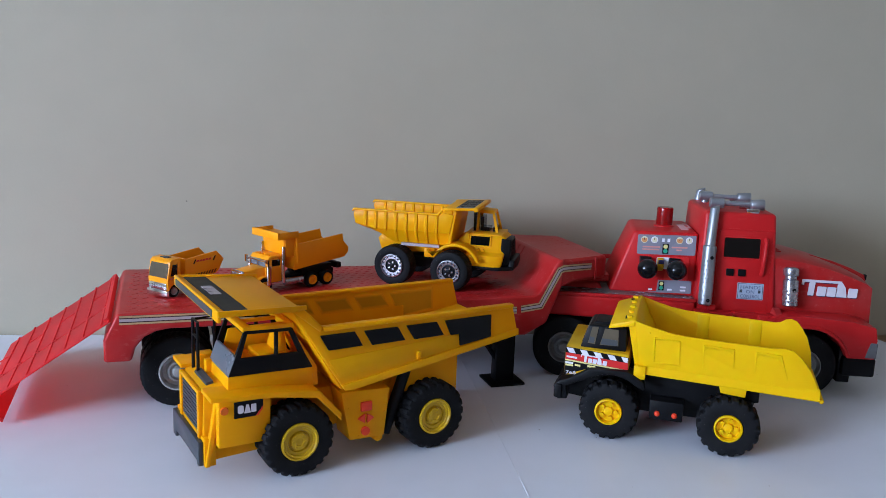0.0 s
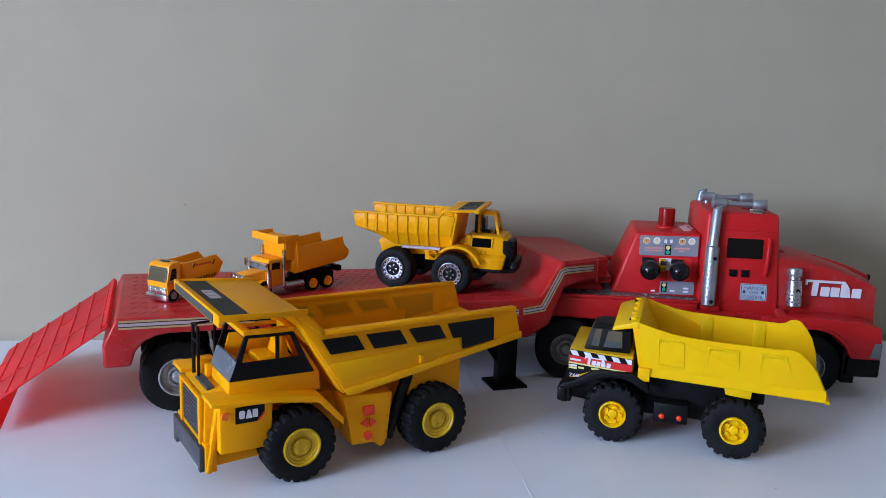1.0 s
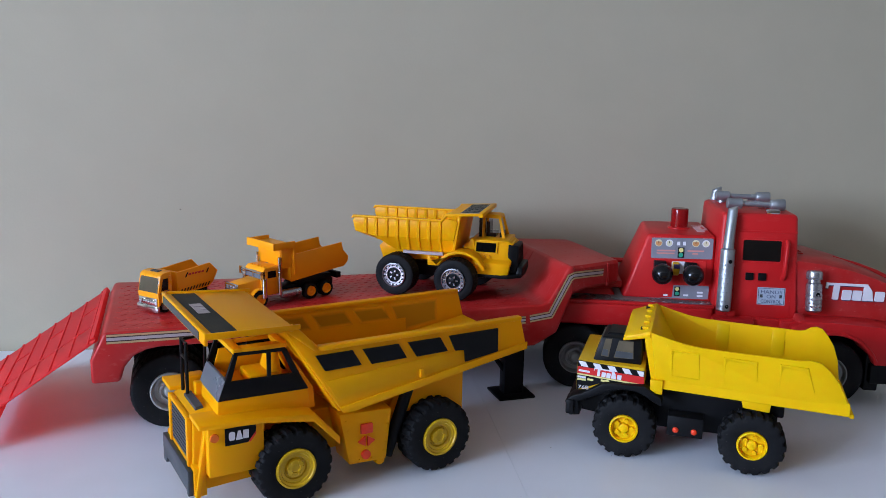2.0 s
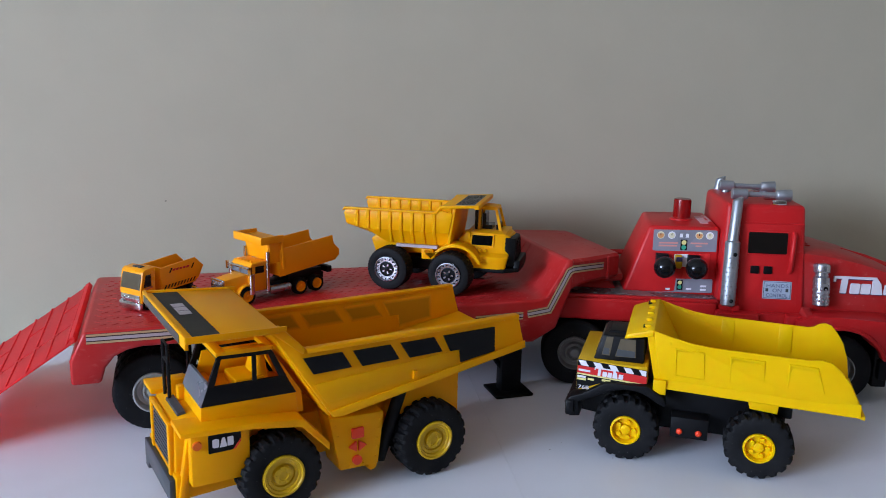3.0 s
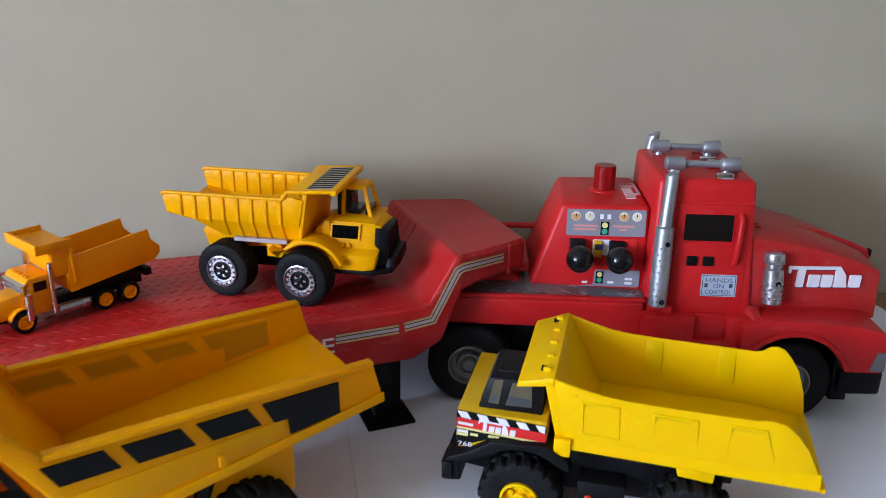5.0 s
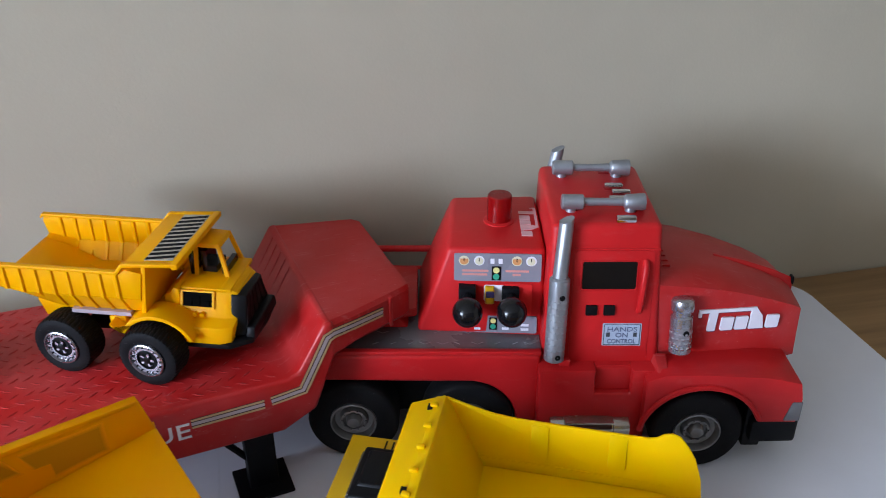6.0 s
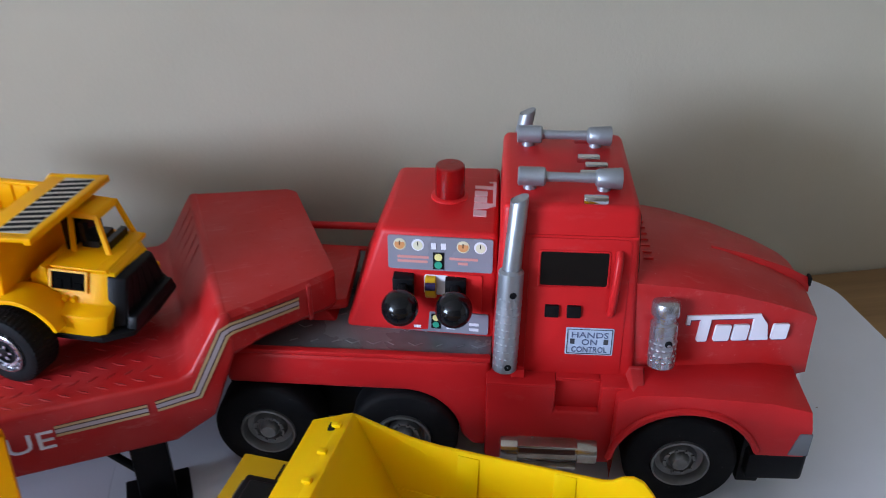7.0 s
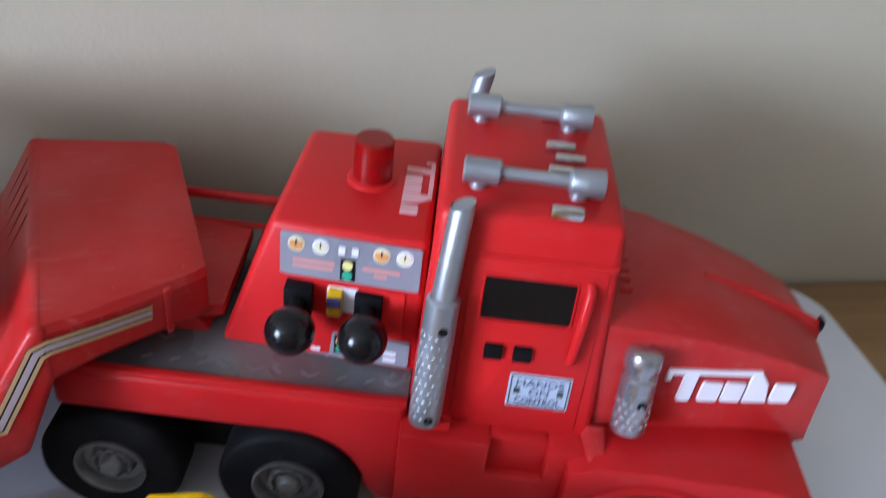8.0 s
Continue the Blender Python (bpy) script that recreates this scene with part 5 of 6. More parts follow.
def dump_truck(m):
    t = thing("toy_dump_truck", m, "bright yellow toy dump truck with black chassis and striped cab decal", "toy truck")
    for x in (0.0, -0.1437):
        for s in (1, -1):
            wheel(t, MT_TYRE, MT_RIM, x, -s * 0.074, 0.0372, s, "black ribbed tyre", "yellow rim with round bosses")
        part("axle", cyl((x, -0.05, 0.0365), (x, 0.05, 0.0365), 0.005), BLACK, t)
    part("chassis", prism([(0.062, 0.040), (0.062, 0.078), (-0.020, 0.088), (-0.172, 0.080), (-0.172, 0.052), (-0.120, 0.030), (-0.030, 0.030)], -0.034, 0.034), BLACK, t, bevel=0.002)
    part("nose", prism([(0.060, 0.0735), (0.060, 0.1105), (-0.0190, 0.1105), (-0.0200, 0.0860)], -0.0560, 0.0598), MT_GOLD, t, bevel=0.0012)
    for k in range(5):
        part("deck_slot", box(0.0000 + 0.0065 * k, 0.0016 + 0.0065 * k, -0.0520, -0.0330, 0.1095, 0.1109), BLACK, t)
    # cab: a black window block set on the ochre deck
    cab = part("cab", hexa([(-0.0145, -0.0190, 0.1100), (0.0430, -0.0190, 0.1100), (0.0430, 0.0500, 0.1100), (-0.0145, 0.0500, 0.1100)], [(-0.0135, -0.0130, 0.1390), (0.0335, -0.0130, 0.1390), (0.0335, 0.0450, 0.1395), (-0.0135, 0.0450, 0.1395)]), BLACK, t, bevel=0.0020)
    part("roof_panel", hexa([(-0.010, -0.008, 0.1385), (0.0300, -0.008, 0.1385), (0.0300, 0.034, 0.1385), (-0.010, 0.034, 0.1385)], [(-0.009, -0.006, 0.1418), (0.0270, -0.006, 0.1418), (0.0270, 0.032, 0.1418), (-0.009, 0.032, 0.1418)]), BLACK, cab, bevel=0.0010)
    part("windscreen", hexa([(0.0405, -0.0120, 0.1160), (0.0418, -0.0120, 0.1160), (0.0418, 0.0420, 0.1160), (0.0405, 0.0420, 0.1160)], [(0.0345, -0.0090, 0.1360), (0.0358, -0.0090, 0.1360), (0.0358, 0.0400, 0.1360), (0.0345, 0.0400, 0.1360)]), SMOKED, cab, "smoky windscreen")
    for s in (1,):
        u, k = (-1, 0, 0), -1
        def q(pts):
            return [(k * x, z) for x, z in pts]
        wo, wv = Vector((0, 0.0500, 0.1100)), Vector((0, -0.0050, 0.0295))
        def w(pts):
            return [(-x, (z - 0.1100) * 1.014) for x, z in pts]
        for pts in (((0.0339, 0.1163), (0.0296, 0.1372), (0.0217, 0.1378), (0.0247, 0.1158)), ((0.0186, 0.1157), (0.0137, 0.1366), (-0.0032, 0.1367), (-0.0045, 0.1164))):
            pane = part("side_window", slab_on(wo, u, wv, w(pts), 0.0008), SMOKED, cab, "smoky side window")
            (x0, z0), (x1, z1), (x2, z2), (x3, z3) = pts
            part("seat_edge", slab_on(wo, u, wv, w(((x0 - 0.0012, z0 + 0.0008), (x0 - 0.0022, z0 + 0.0085), (x3 + 0.0012, z0 + 0.0078), (x3 + 0.0010, z0 + 0.0008))), 0.0010), SLATE, pane)
        # decal
        o = (0, s * 0.0600, 0)
        dec = part("cab_decal", slab_on(o, u, (0, 0, 1), q([(0.0596, 0.0740), (0.0596, 0.1112), (-0.0192, 0.1065), (-0.0195, 0.0875), (0.0300, 0.0860)]), 0.0004), BLACK, t, "cab decal with hazard stripes")
        top = lambda x: 0.1112 - (0.0596 - x) * 0.0597
        for i in range(5):
            x0 = 0.0590 - i * 0.0172
            xs = [x0, x0 - 0.0085, x0 - 0.0085 + 0.0040, x0 + 0.0040]
            xs = [min(0.0594, x) for x in xs]
            xs = [max(-0.0190, x) for x in xs]
            part("hazard_bar", slab_on(o, u, (0, 0, 1), q([(xs[0] - 0.0040, top(xs[0]) - 0.0068), (xs[1] - 0.0040 if xs[1] > -0.015 else xs[1], top(xs[1]) - 0.0068), (xs[1], top(xs[1]) - 0.0004), (xs[0], top(xs[0]) - 0.0004)]), 0.0008), WHITE, dec)
        part("red_band", slab_on(o, u, (0, 0, 1), q([(0.0594, 0.0955), (0.0594, 0.1040), (-0.0190, 0.0995), (-0.0192, 0.0905)]), 0.0007), RED_PRINT, dec, "red band with white marks")
        part("yellow_line", slab_on(o, u, (0, 0, 1), q([(0.0594, 0.0935), (0.0594, 0.0953), (-0.0192, 0.0903), (-0.0192, 0.0885)]), 0.0007), PALE_YELLOW, dec)
        if s > 0:
            part("small_print", slab_on(o, u, (0, 0, 1), q([(0.0580, 0.0978), (0.0580, 0.1002), (0.0445, 0.0994), (0.0445, 0.0970)]), 0.0010), WHITE, dec)
            word_mark(dec, (0.0405, 0.0600, 0.0945), (-1, 0, -0.055), (0, 0, 1), 0.034, 0.0098, None, 0.0011)
            lm = Matrix.Translation((0.0515, 0.0605, 0.0760)) @ pose(0, 0, 0, 90, 0, 180)
            part("number_print", letters("768", 0.0062, 0.0003, lm, 0.0125), WHITE, dec, "white model number")
            for x0, x1, z in ((0.0590, 0.0490, 0.0910), (0.0590, 0.0490, 0.0880), (0.0470, 0.0400, 0.0888), (0.0310, 0.0210, 0.0893)):
                part("badge_bar", slab_on(o, u, (0, 0, 1), q([(x0, z - 0.0012), (x0, z + 0.0012), (x1, z + 0.0008), (x1, z - 0.0016)]), 0.0009), PALE_YELLOW if z < 0.0905 else WHITE, dec)
    # black wings with drop-down bumper ends
    for s in (1, -1):
        y0, y1 = sorted((s * 0.044, s * 0.0685))
        wing = [(0.0530, 0.0455), (0.0655, 0.0435), (0.0715, 0.0610), (0.0640, 0.0680), (0.0520, 0.0725), (0.0265, 0.0885), (-0.0200, 0.0910), (-0.0400, 0.0790), (-0.0420, 0.0700), (-0.0390, 0.0690)] + arc(0, 0.0365, 0.0475, 128, 58, 8) + [(0.0440, 0.0680), (0.0560, 0.0620)]
        part("wing", prism(wing, y0, y1), BLACK, t, bevel=0.0012)
        bxp = part("button_box", box(-0.0900, -0.0490, *sorted((s * 0.034, s * 0.0570)), 0.0300, 0.0545), BLACK, t, bevel=0.0012)
        if s > 0:
            for x in (-0.0590, -0.0800):
                part("red_button", lathe([(0.0036, 0), (0.0036, 0.0015), (0.0026, 0.0028), (0.0008, 0.0033)], (x, s * 0.0565, 0.0378), (0, s, 0), 16), BUTTON, bxp, "small red button")
        part("body_step", box(-0.0410, -0.0265, *sorted((s * 0.056, s * 0.0655)), 0.0820, 0.0990), MT_YELLOW, t, bevel=0.0012)
        part("rear_bracket", prism([(-0.1275, 0.0900), (-0.1610, 0.0890), (-0.1600, 0.0745), (-0.1310, 0.0770)], *sorted((s * 0.040, s * 0.0620))), MT_YELLOW, t, bevel=0.0012)
    part("bumper", box(0.060, 0.0700, -0.0720, 0.0720, 0.0460, 0.0640), BLACK, t, bevel=0.002)
    part("tail_frame", box(-0.1780, -0.1620, -0.040, 0.040, 0.0620, 0.0880), BLACK, t, bevel=0.002)
    # tipping body
    rim = [(-0.0235, 0.1570), (-0.0450, 0.1510), (-0.0650, 0.1463), (-0.0840, 0.1440), (-0.1100, 0.1430), (-0.1850, 0.1412), (-0.1960, 0.1430), (-0.2080, 0.1410), (-0.2190, 0.1310), (-0.2290, 0.1180), (-0.2370, 0.1020), (-0.2440, 0.0820)]
    shell = rim[:5] + [(-0.1980, 0.1408), (-0.2040, 0.1420), (-0.2100, 0.1460), (-0.2170, 0.1475), (-0.2240, 0.1450), (-0.2310, 0.1370), (-0.2380, 0.1260), (-0.2440, 0.1080), (-0.2475, 0.0835)]
    wallp = rim + [(-0.2100, 0.0830), (-0.0340, 0.0885)]
    bed = part("dump_body", join(prism([(-0.0330, 0.0885), (-0.2440, 0.0815), (-0.2440, 0.0845), (-0.2000, 0.0905), (-0.0350, 0.0945)], -0.0560, 0.0560), hexa([(-0.2470, -0.0560, 0.0815), (-0.2400, -0.0560, 0.0816), (-0.2400, 0.0560, 0.0816), (-0.2440, 0.0560, 0.0815)], [(-0.2470, -0.0560, 0.0845), (-0.2400, -0.0560, 0.0850), (-0.2400, 0.0560, 0.0850), (-0.2440, 0.0560, 0.0845)]), splay(prism([(-0.0285, 0.0885), (-0.0600, 0.0930), (-0.0265, 0.1550), (-0.0235, 0.1580), (-0.0150, 0.1560)], -0.0572, 0.0572))), MT_YELLOW, t, bevel=0.0008)
    for s in (1, -1):
        y0, y1 = sorted((s * 0.0560, s * 0.0590))
        side = part("body_side", flare(prism(wallp if s > 0 else shell + [(-0.2100, 0.0830), (-0.0340, 0.0885)], y0, y1), 0.0980, 0.17, s), MT_YELLOW, bed, bevel=0.0009)
        skirt = [[(x, s * 0.0575, zt), (x, s * 0.0592, zt), (x, s * 0.0630, zb + 0.0015), (x, s * 0.0622, zb), (x, s * 0.0575, zb)] for x, zb, zt in ((-0.0345, 0.0885, 0.1040), (-0.1400, 0.0850, 0.1010), (-0.2420, 0.0818, 0.0960))]
        part("lower_skirt", loft(skirt), MT_YELLOW, side, smooth=20)
        for p in (((-0.0490, 0.1045), (-0.0475, 0.1390), (-0.0790, 0.1375), (-0.0815, 0.1035)), ((-0.1075, 0.1030), (-0.1055, 0.1360), (-0.1420, 0.1350), (-0.1445, 0.1020)), ((-0.1670, 0.1010), (-0.1655, 0.1350), (-0.1950, 0.1340), (-0.2070, 0.0995))):
            cx, cz = sum(a for a, b in p) / 4, sum(b for a, b in p) / 4
            rings = []
            for k, y in ((1.03, 0.0586), (0.98, 0.0605), (0.92, 0.0607), (0.87, 0.0597), (0.70, 0.0595)):
                rings.append([(cx + (a - cx) * k, s * y, cz + (b - cz) * k) for a, b in p])
            part("pressed_panel", flare(loft(rings), 0.0980, 0.17, s), MT_YELLOW, side, smooth=60)
        for x in (-0.0995, -0.1660):
            part("inner_rib", flare(prism([(x, 0.1080), (x - 0.0150, 0.1080), (x - 0.0150, 0.1400), (x, 0.1405)], *sorted((s * 0.0553, s * 0.0563))), 0.0980, 0.17, s), MT_YELLOW, side, bevel=0.0006)
        for x, z in ((-0.0420, 0.1440), (-0.0720, 0.1400)):
            part("rivet", lathe([(0.0018, 0), (0.0014, 0.0009), (0.0004, 0.0013)], (x, s * (0.0588 + (z - 0.098) * 0.17), z), (0, s, 0), 10), MT_YELLOW, side)
    part("tail_lip", hexa([(-0.2490, -0.0600, 0.0800), (-0.2440, -0.0600, 0.0800), (-0.2425, 0.0600, 0.0790), (-0.2475, 0.0600, 0.0790)], [(-0.2490, -0.0600, 0.0850), (-0.2440, -0.0600, 0.0850), (-0.2425, 0.0600, 0.0840), (-0.2475, 0.0600, 0.0840)]), MT_YELLOW, bed, bevel=0.0015)
    can = part("canopy", hexa([(-0.0235, -0.0700, 0.1500), (0.0090, -0.0650, 0.1415), (0.0090, 0.0620, 0.1415), (-0.0235, 0.0690, 0.1500)], [(-0.0235, -0.0690, 0.1580), (0.0065, -0.0650, 0.1480), (0.0065, 0.0620, 0.1480), (-0.0235, 0.0690, 0.1580)]), MT_YELLOW, bed, bevel=0.0018)
    for k in range(5):
        part("canopy_boss", box(-0.0195, -0.0125, -0.0560 + k * 0.0265, -0.0510 + k * 0.0265, 0.1560, 0.1595), MT_YELLOW, can, bevel=0.0014)
    for y in (-0.0560, 0.0440):
        part("boss_hole", box(-0.0150, -0.0105, y, y + 0.0060, 0.1535, 0.1564), BLACK, can)
    return t


dump_truck(Matrix.Translation((0.2984, 1.0625, 0)) @ pose(0, 0, 0, 0, 0, 155.75))


# ---- yellow dumper with chrome wheels on the trailer ----
MD_TYRE = tyre_mesh("dumper_tyre", 0.0296, 0.028, 0.0172, 44, 0.0006, 0.6)
MD_RIM = rim_mesh("dumper_rim", [(0.0175, 0.0020), (0.0173, -0.0008), (0.0160, -0.0014), (0.0152, 0.0008), (0.0104, 0.0010), (0.0100, 0.0060), (0.0040, 0.0062)], BRIGHT, 16, 0.0009, 0.0132, 0.0010, 0.0012)
MD_HUB = rim_mesh("dumper_hub", [(0.0106, 0.0030), (0.0104, 0.0008), (0.0098, 0.0006), (0.0088, 0.0024), (0.0044, 0.0022), (0.0038, 0.0002), (0.0026, -0.0004)], BLACK)
MD_BOLTS = finish(join(*[turned(box(0.0036, 0.0070, 0.0002, 0.0026, -0.0010, 0.0010), a) for a in range(0, 360, 72)]), "dumper_bolts", BRIGHT)
MD_SLOTS = finish(join(*[turned(box(0.0128, 0.0146, -0.0003, 0.0020, -0.0008, 0.0008), a) for a in range(0, 360, 24)]), "dumper_slots", BLACK)
DECK = 0.1352


def small_dumper(m):
    t = thing("toy_dumper", m, "warm yellow toy dumper with chrome wheels standing on the red trailer", "toy truck")
    for x in (0.006, 0.0945):
        for s in (1, -1):
            w = wheel(t, MD_TYRE, MD_RIM, x, -s * 0.064, 0.0300, s, "black grooved tyre", "chrome wheel rim")
            part("hub", MD_HUB, None, w, "black hub")
            part("hub_spokes", MD_BOLTS, None, w, "silver star on the hub")
            part("slot_ring", MD_SLOTS, None, w, "dark slots round the rim")
        part("axle", cyl((x, -0.045, 0.0300), (x, 0.045, 0.0300), 0.004), BLACK, t)
    part("chassis", prism([(-0.022, 0.044), (-0.028, 0.070), (-0.010, 0.070), (0.005, 0.063), (0.120, 0.060), (0.120, 0.036), (0.060, 0.036), (0.050, 0.048)], -0.024, 0.024), MD_YELLOW, t, bevel=0.0015)
    part("underframe", box(0.01, 0.11, -0.016, 0.016, 0.022, 0.040), BLACK, t, bevel=0.002)
    for s in (1, -1):
        part("rear_arm", prism([(-0.030, 0.066), (-0.024, 0.048), (0.004, 0.058), (0.030, 0.058), (0.045, 0.052), (0.070, 0.052), (0.070, 0.064), (0.000, 0.068), (-0.022, 0.074)], *sorted((s * 0.024, s * 0.036))), MD_YELLOW, t, bevel=0.0012)
        part("step_block", box(0.0440, 0.0600, *sorted((s * 0.034, s * 0.0440)), 0.0440, 0.0580), MD_YELLOW, t, bevel=0.001)
        part("worn_strip", box(0.008, 0.066, *sorted((s * 0.0355, s * 0.0440)), 0.0590, 0.0630), STRIPE_WHITE, t, "pale worn paper strip")
        arch = arc(0.0935, 0.0310, 0.0385, 150, 22, 12)
        arch2 = arc(0.0935, 0.0310, 0.0345, 22, 150, 12)
        part("front_wing", prism([(0.0500, 0.0580)] + arch + arch2 + [(0.0520, 0.0540)], *sorted((s * 0.030, s * 0.0575))), MD_YELLOW, t, bevel=0.0008)
    # cab: splayed lower body, narrow grille, small cabin set to the far side
    ysec = [(-0.0475, 0.0360), (-0.0455, 0.0530), (-0.0325, 0.0560), (-0.0285, 0.0640), (-0.0228, 0.0790), (0.0228, 0.0790), (0.0285, 0.0640), (0.0325, 0.0560), (0.0455, 0.0530), (0.0475, 0.0360)]
    rings = []
    for x, k, dz in ((0.1060, 0.90, 0.0), (0.1120, 1.0, 0.0), (0.1500, 1.0, 0.0), (0.1590, 0.90, -0.0005)):
        rings.append([(x + (0.003 if x > 0.15 and z > 0.05 else 0), y * k, z + (dz if z > 0.05 else 0)) for y, z in ysec])
    cab = part("cab", loft(rings), MD_YELLOW, t, bevel=0.0010)
    part("cab_shoulder", prism([(0.0920, 0.0640), (0.1080, 0.0640), (0.1080, 0.0815), (0.1030, 0.0830), (0.0990, 0.0770), (0.0930, 0.0740)], -0.0270, 0.0300), MD_YELLOW, cab, bevel=0.001)
    part("cab_ledge", box(0.1060, 0.1560, -0.0222, 0.0390, 0.0775, 0.0812), MD_YELLOW, cab, bevel=0.0010)
    for s in (1, -1):
        o, u = Vector((0, s * 0.0285, 0.0640)), Vector((-s, 0, 0))
        v = Vector((0, -s * 0.0057, 0.0150)).normalized()
        def q(a0, a1, b0, b1):
            a0, a1 = sorted((-s * a0, -s * a1))
            return rect(a0, a1, b0, b1)
        # flat black sheet and blocks paint the bay's inner shade
        part("opening_shade", slab_on(o, u, v, q(0.1105, 0.1390, 0.0010, 0.0145), 0.0004), BAY_SHADE, cab, "black sheet for the shade inside the engine bay")
        part("bay_detail", join(slab_on(o, u, v, q(0.1140, 0.1190, 0.0020, 0.0085), 0.0012), slab_on(o, u, v, q(0.1220, 0.1270, 0.0020, 0.0110), 0.0012), slab_on(o, u, v, q(0.1300, 0.1360, 0.0020, 0.0065), 0.0014)), BAY_SHADE, cab)
        part("bay_frame", join(slab_on(o, u, v, q(0.1085, 0.1105, -0.0005, 0.0162), 0.0020), slab_on(o, u, v, q(0.1390, 0.1410, -0.0005, 0.0162), 0.0020), slab_on(o, u, v, q(0.1105, 0.1390, -0.0008, 0.0010), 0.0020), slab_on(o, u, v, q(0.1105, 0.1390, 0.0145, 0.0162), 0.0020)), MD_YELLOW, cab)
        part("side_bolts", join(*[cyl((x, s * 0.0290, 0.0590), (x, s * 0.0345, 0.0590), 0.0022, n=10) for x in (0.113, 0.123, 0.130)]), MD_YELLOW, cab)
    for yb, yt in ((0.0010, 0.0070), (0.0385, 0.0345)):
        for x0, x1, x2, x3 in ((0.1130, 0.1165, 0.1165, 0.1130), (0.1430, 0.1470, 0.1385, 0.1350)):
            part("cab_post", loft([[(a, yb - 0.0014, 0.0805), (b, yb - 0.0014, 0.0805), (b, yb + 0.0014, 0.0805), (a, yb + 0.0014, 0.0805)] if z else [(c, yt - 0.0014, 0.1120), (d, yt - 0.0014, 0.1120), (d, yt + 0.0014, 0.1120), (c, yt + 0.0014, 0.1120)] for z, a, b, c, d in ((1, x0, x1, x3, x2), (0, x0, x1, x3, x2))]), MD_YELLOW, cab)
    part("cab_roof", hexa([(0.1080, 0.0040, 0.1090), (0.1395, 0.0050, 0.1080), (0.1395, 0.0365, 0.1080), (0.1080, 0.0375, 0.1090)], [(0.1080, 0.0055, 0.1140), (0.1370, 0.0065, 0.1130), (0.1370, 0.0350, 0.1130), (0.1080, 0.0360, 0.1140)]), MD_YELLOW, cab, bevel=0.0012)
    part("cab_sill", hexa([(0.1450, -0.0215, 0.0760), (0.1640, -0.0205, 0.0740), (0.1670, 0.0215, 0.0740), (0.1450, 0.0390, 0.0760)], [(0.1450, -0.0210, 0.0815), (0.1570, -0.0205, 0.0800), (0.1590, 0.0215, 0.0800), (0.1450, 0.0385, 0.0815)]), MD_YELLOW, cab, bevel=0.001)
    part("cab_rear", box(0.1085, 0.1125, 0.0020, 0.0370, 0.0800, 0.1100), GLOSS_BLACK, cab)
    part("driver_seat", join(box(0.1180, 0.1230, 0.008, 0.032, 0.0805, 0.1030), box(0.1230, 0.1320, 0.008, 0.032, 0.0805, 0.0870), box(0.1380, 0.1430, 0.006, 0.034, 0.0805, 0.0880)), GLOSS_BLACK, cab, "black moulded seat")
    gsec = lambda x, w, z0, z1: [(x, -w[0], z0), (x, w[0], z0), (x, w[1], z1), (x, -w[1], z1)]
    part("grille", loft([gsec(0.1560, (0.0360, 0.0235), 0.0380, 0.0770), gsec(0.1700, (0.0330, 0.0205), 0.0400, 0.0750)]), BLACK, cab, "black front grille", bevel=0.0012)
    for k in range(6):
        f = -1 + k * 0.4
        part("grille_bar", loft([[(x, f * 0.029 - 0.0013, 0.0450), (x, f * 0.029 + 0.0013, 0.0450), (x, f * 0.0178 + 0.0013, 0.0720), (x, f * 0.0178 - 0.0013, 0.0720)] for x in (0.1690, 0.1706)]), BLACK, cab)
    part("bumper", prism([(0.1100, -0.0480), (0.1580, -0.0480), (0.1770, -0.0340), (0.1790, 0.0), (0.1770, 0.0340), (0.1580, 0.0480), (0.1100, 0.0480)], 0.0325, 0.0375, "z"), BLACK, t, bevel=0.001)
    part("bumper_horn", prism([(-0.0330, 0.0360), (0.0330, 0.0360), (0.0290, 0.0470), (-0.0290, 0.0470)], 0.1690, 0.1780, "x"), BLACK, t, bevel=0.0015)
    # ribbed tipping body
    up = [(-0.0650, 0.1030), (-0.0620, 0.0890), (-0.0330, 0.0830), (0.0830, 0.0830), (0.0880, 0.1100), (0.0730, 0.1130), (0.0665, 0.1085), (-0.0630, 0.1085)]
    bed = part("dump_body", join(prism([(-0.0600, 0.0870), (-0.0280, 0.0760), (-0.0050, 0.0640), (0.0800, 0.0640), (0.0800, 0.0675), (-0.0040, 0.0680), (-0.0270, 0.0795), (-0.0590, 0.0905)], -0.0420, 0.0420), prism([(0.0800, 0.0640), (0.0840, 0.0640), (0.0920, 0.1160), (0.0880, 0.1160)], -0.0540, 0.0540)), MD_YELLOW, t, bevel=0.0006)
    for s in (1, -1):
        side = part("body_side", prism(up, *sorted((s * 0.0530, s * 0.0555))), MD_YELLOW, bed, bevel=0.0006)
        top = [(-0.0610, 0.0545, 0.0890), (-0.0330, 0.0545, 0.0835), (-0.0050, 0.0545, 0.0835), (0.0830, 0.0545, 0.0835)]
        low = [(-0.0600, 0.0415, 0.0870), (-0.0280, 0.0415, 0.0760), (-0.0050, 0.0415, 0.0640), (0.0800, 0.0415, 0.0640)]
        e = Vector((0, s * 0.0012, -0.0008))
        rings = []
        for p, q in zip(top, low):
            p, q = Vector((p[0], s * p[1], p[2])), Vector((q[0], s * q[1], q[2]))
            rings.append([p - e, p + e, q + e, q - e])
        part("body_slope", loft(rings), MD_YELLOW, side, smooth=20)
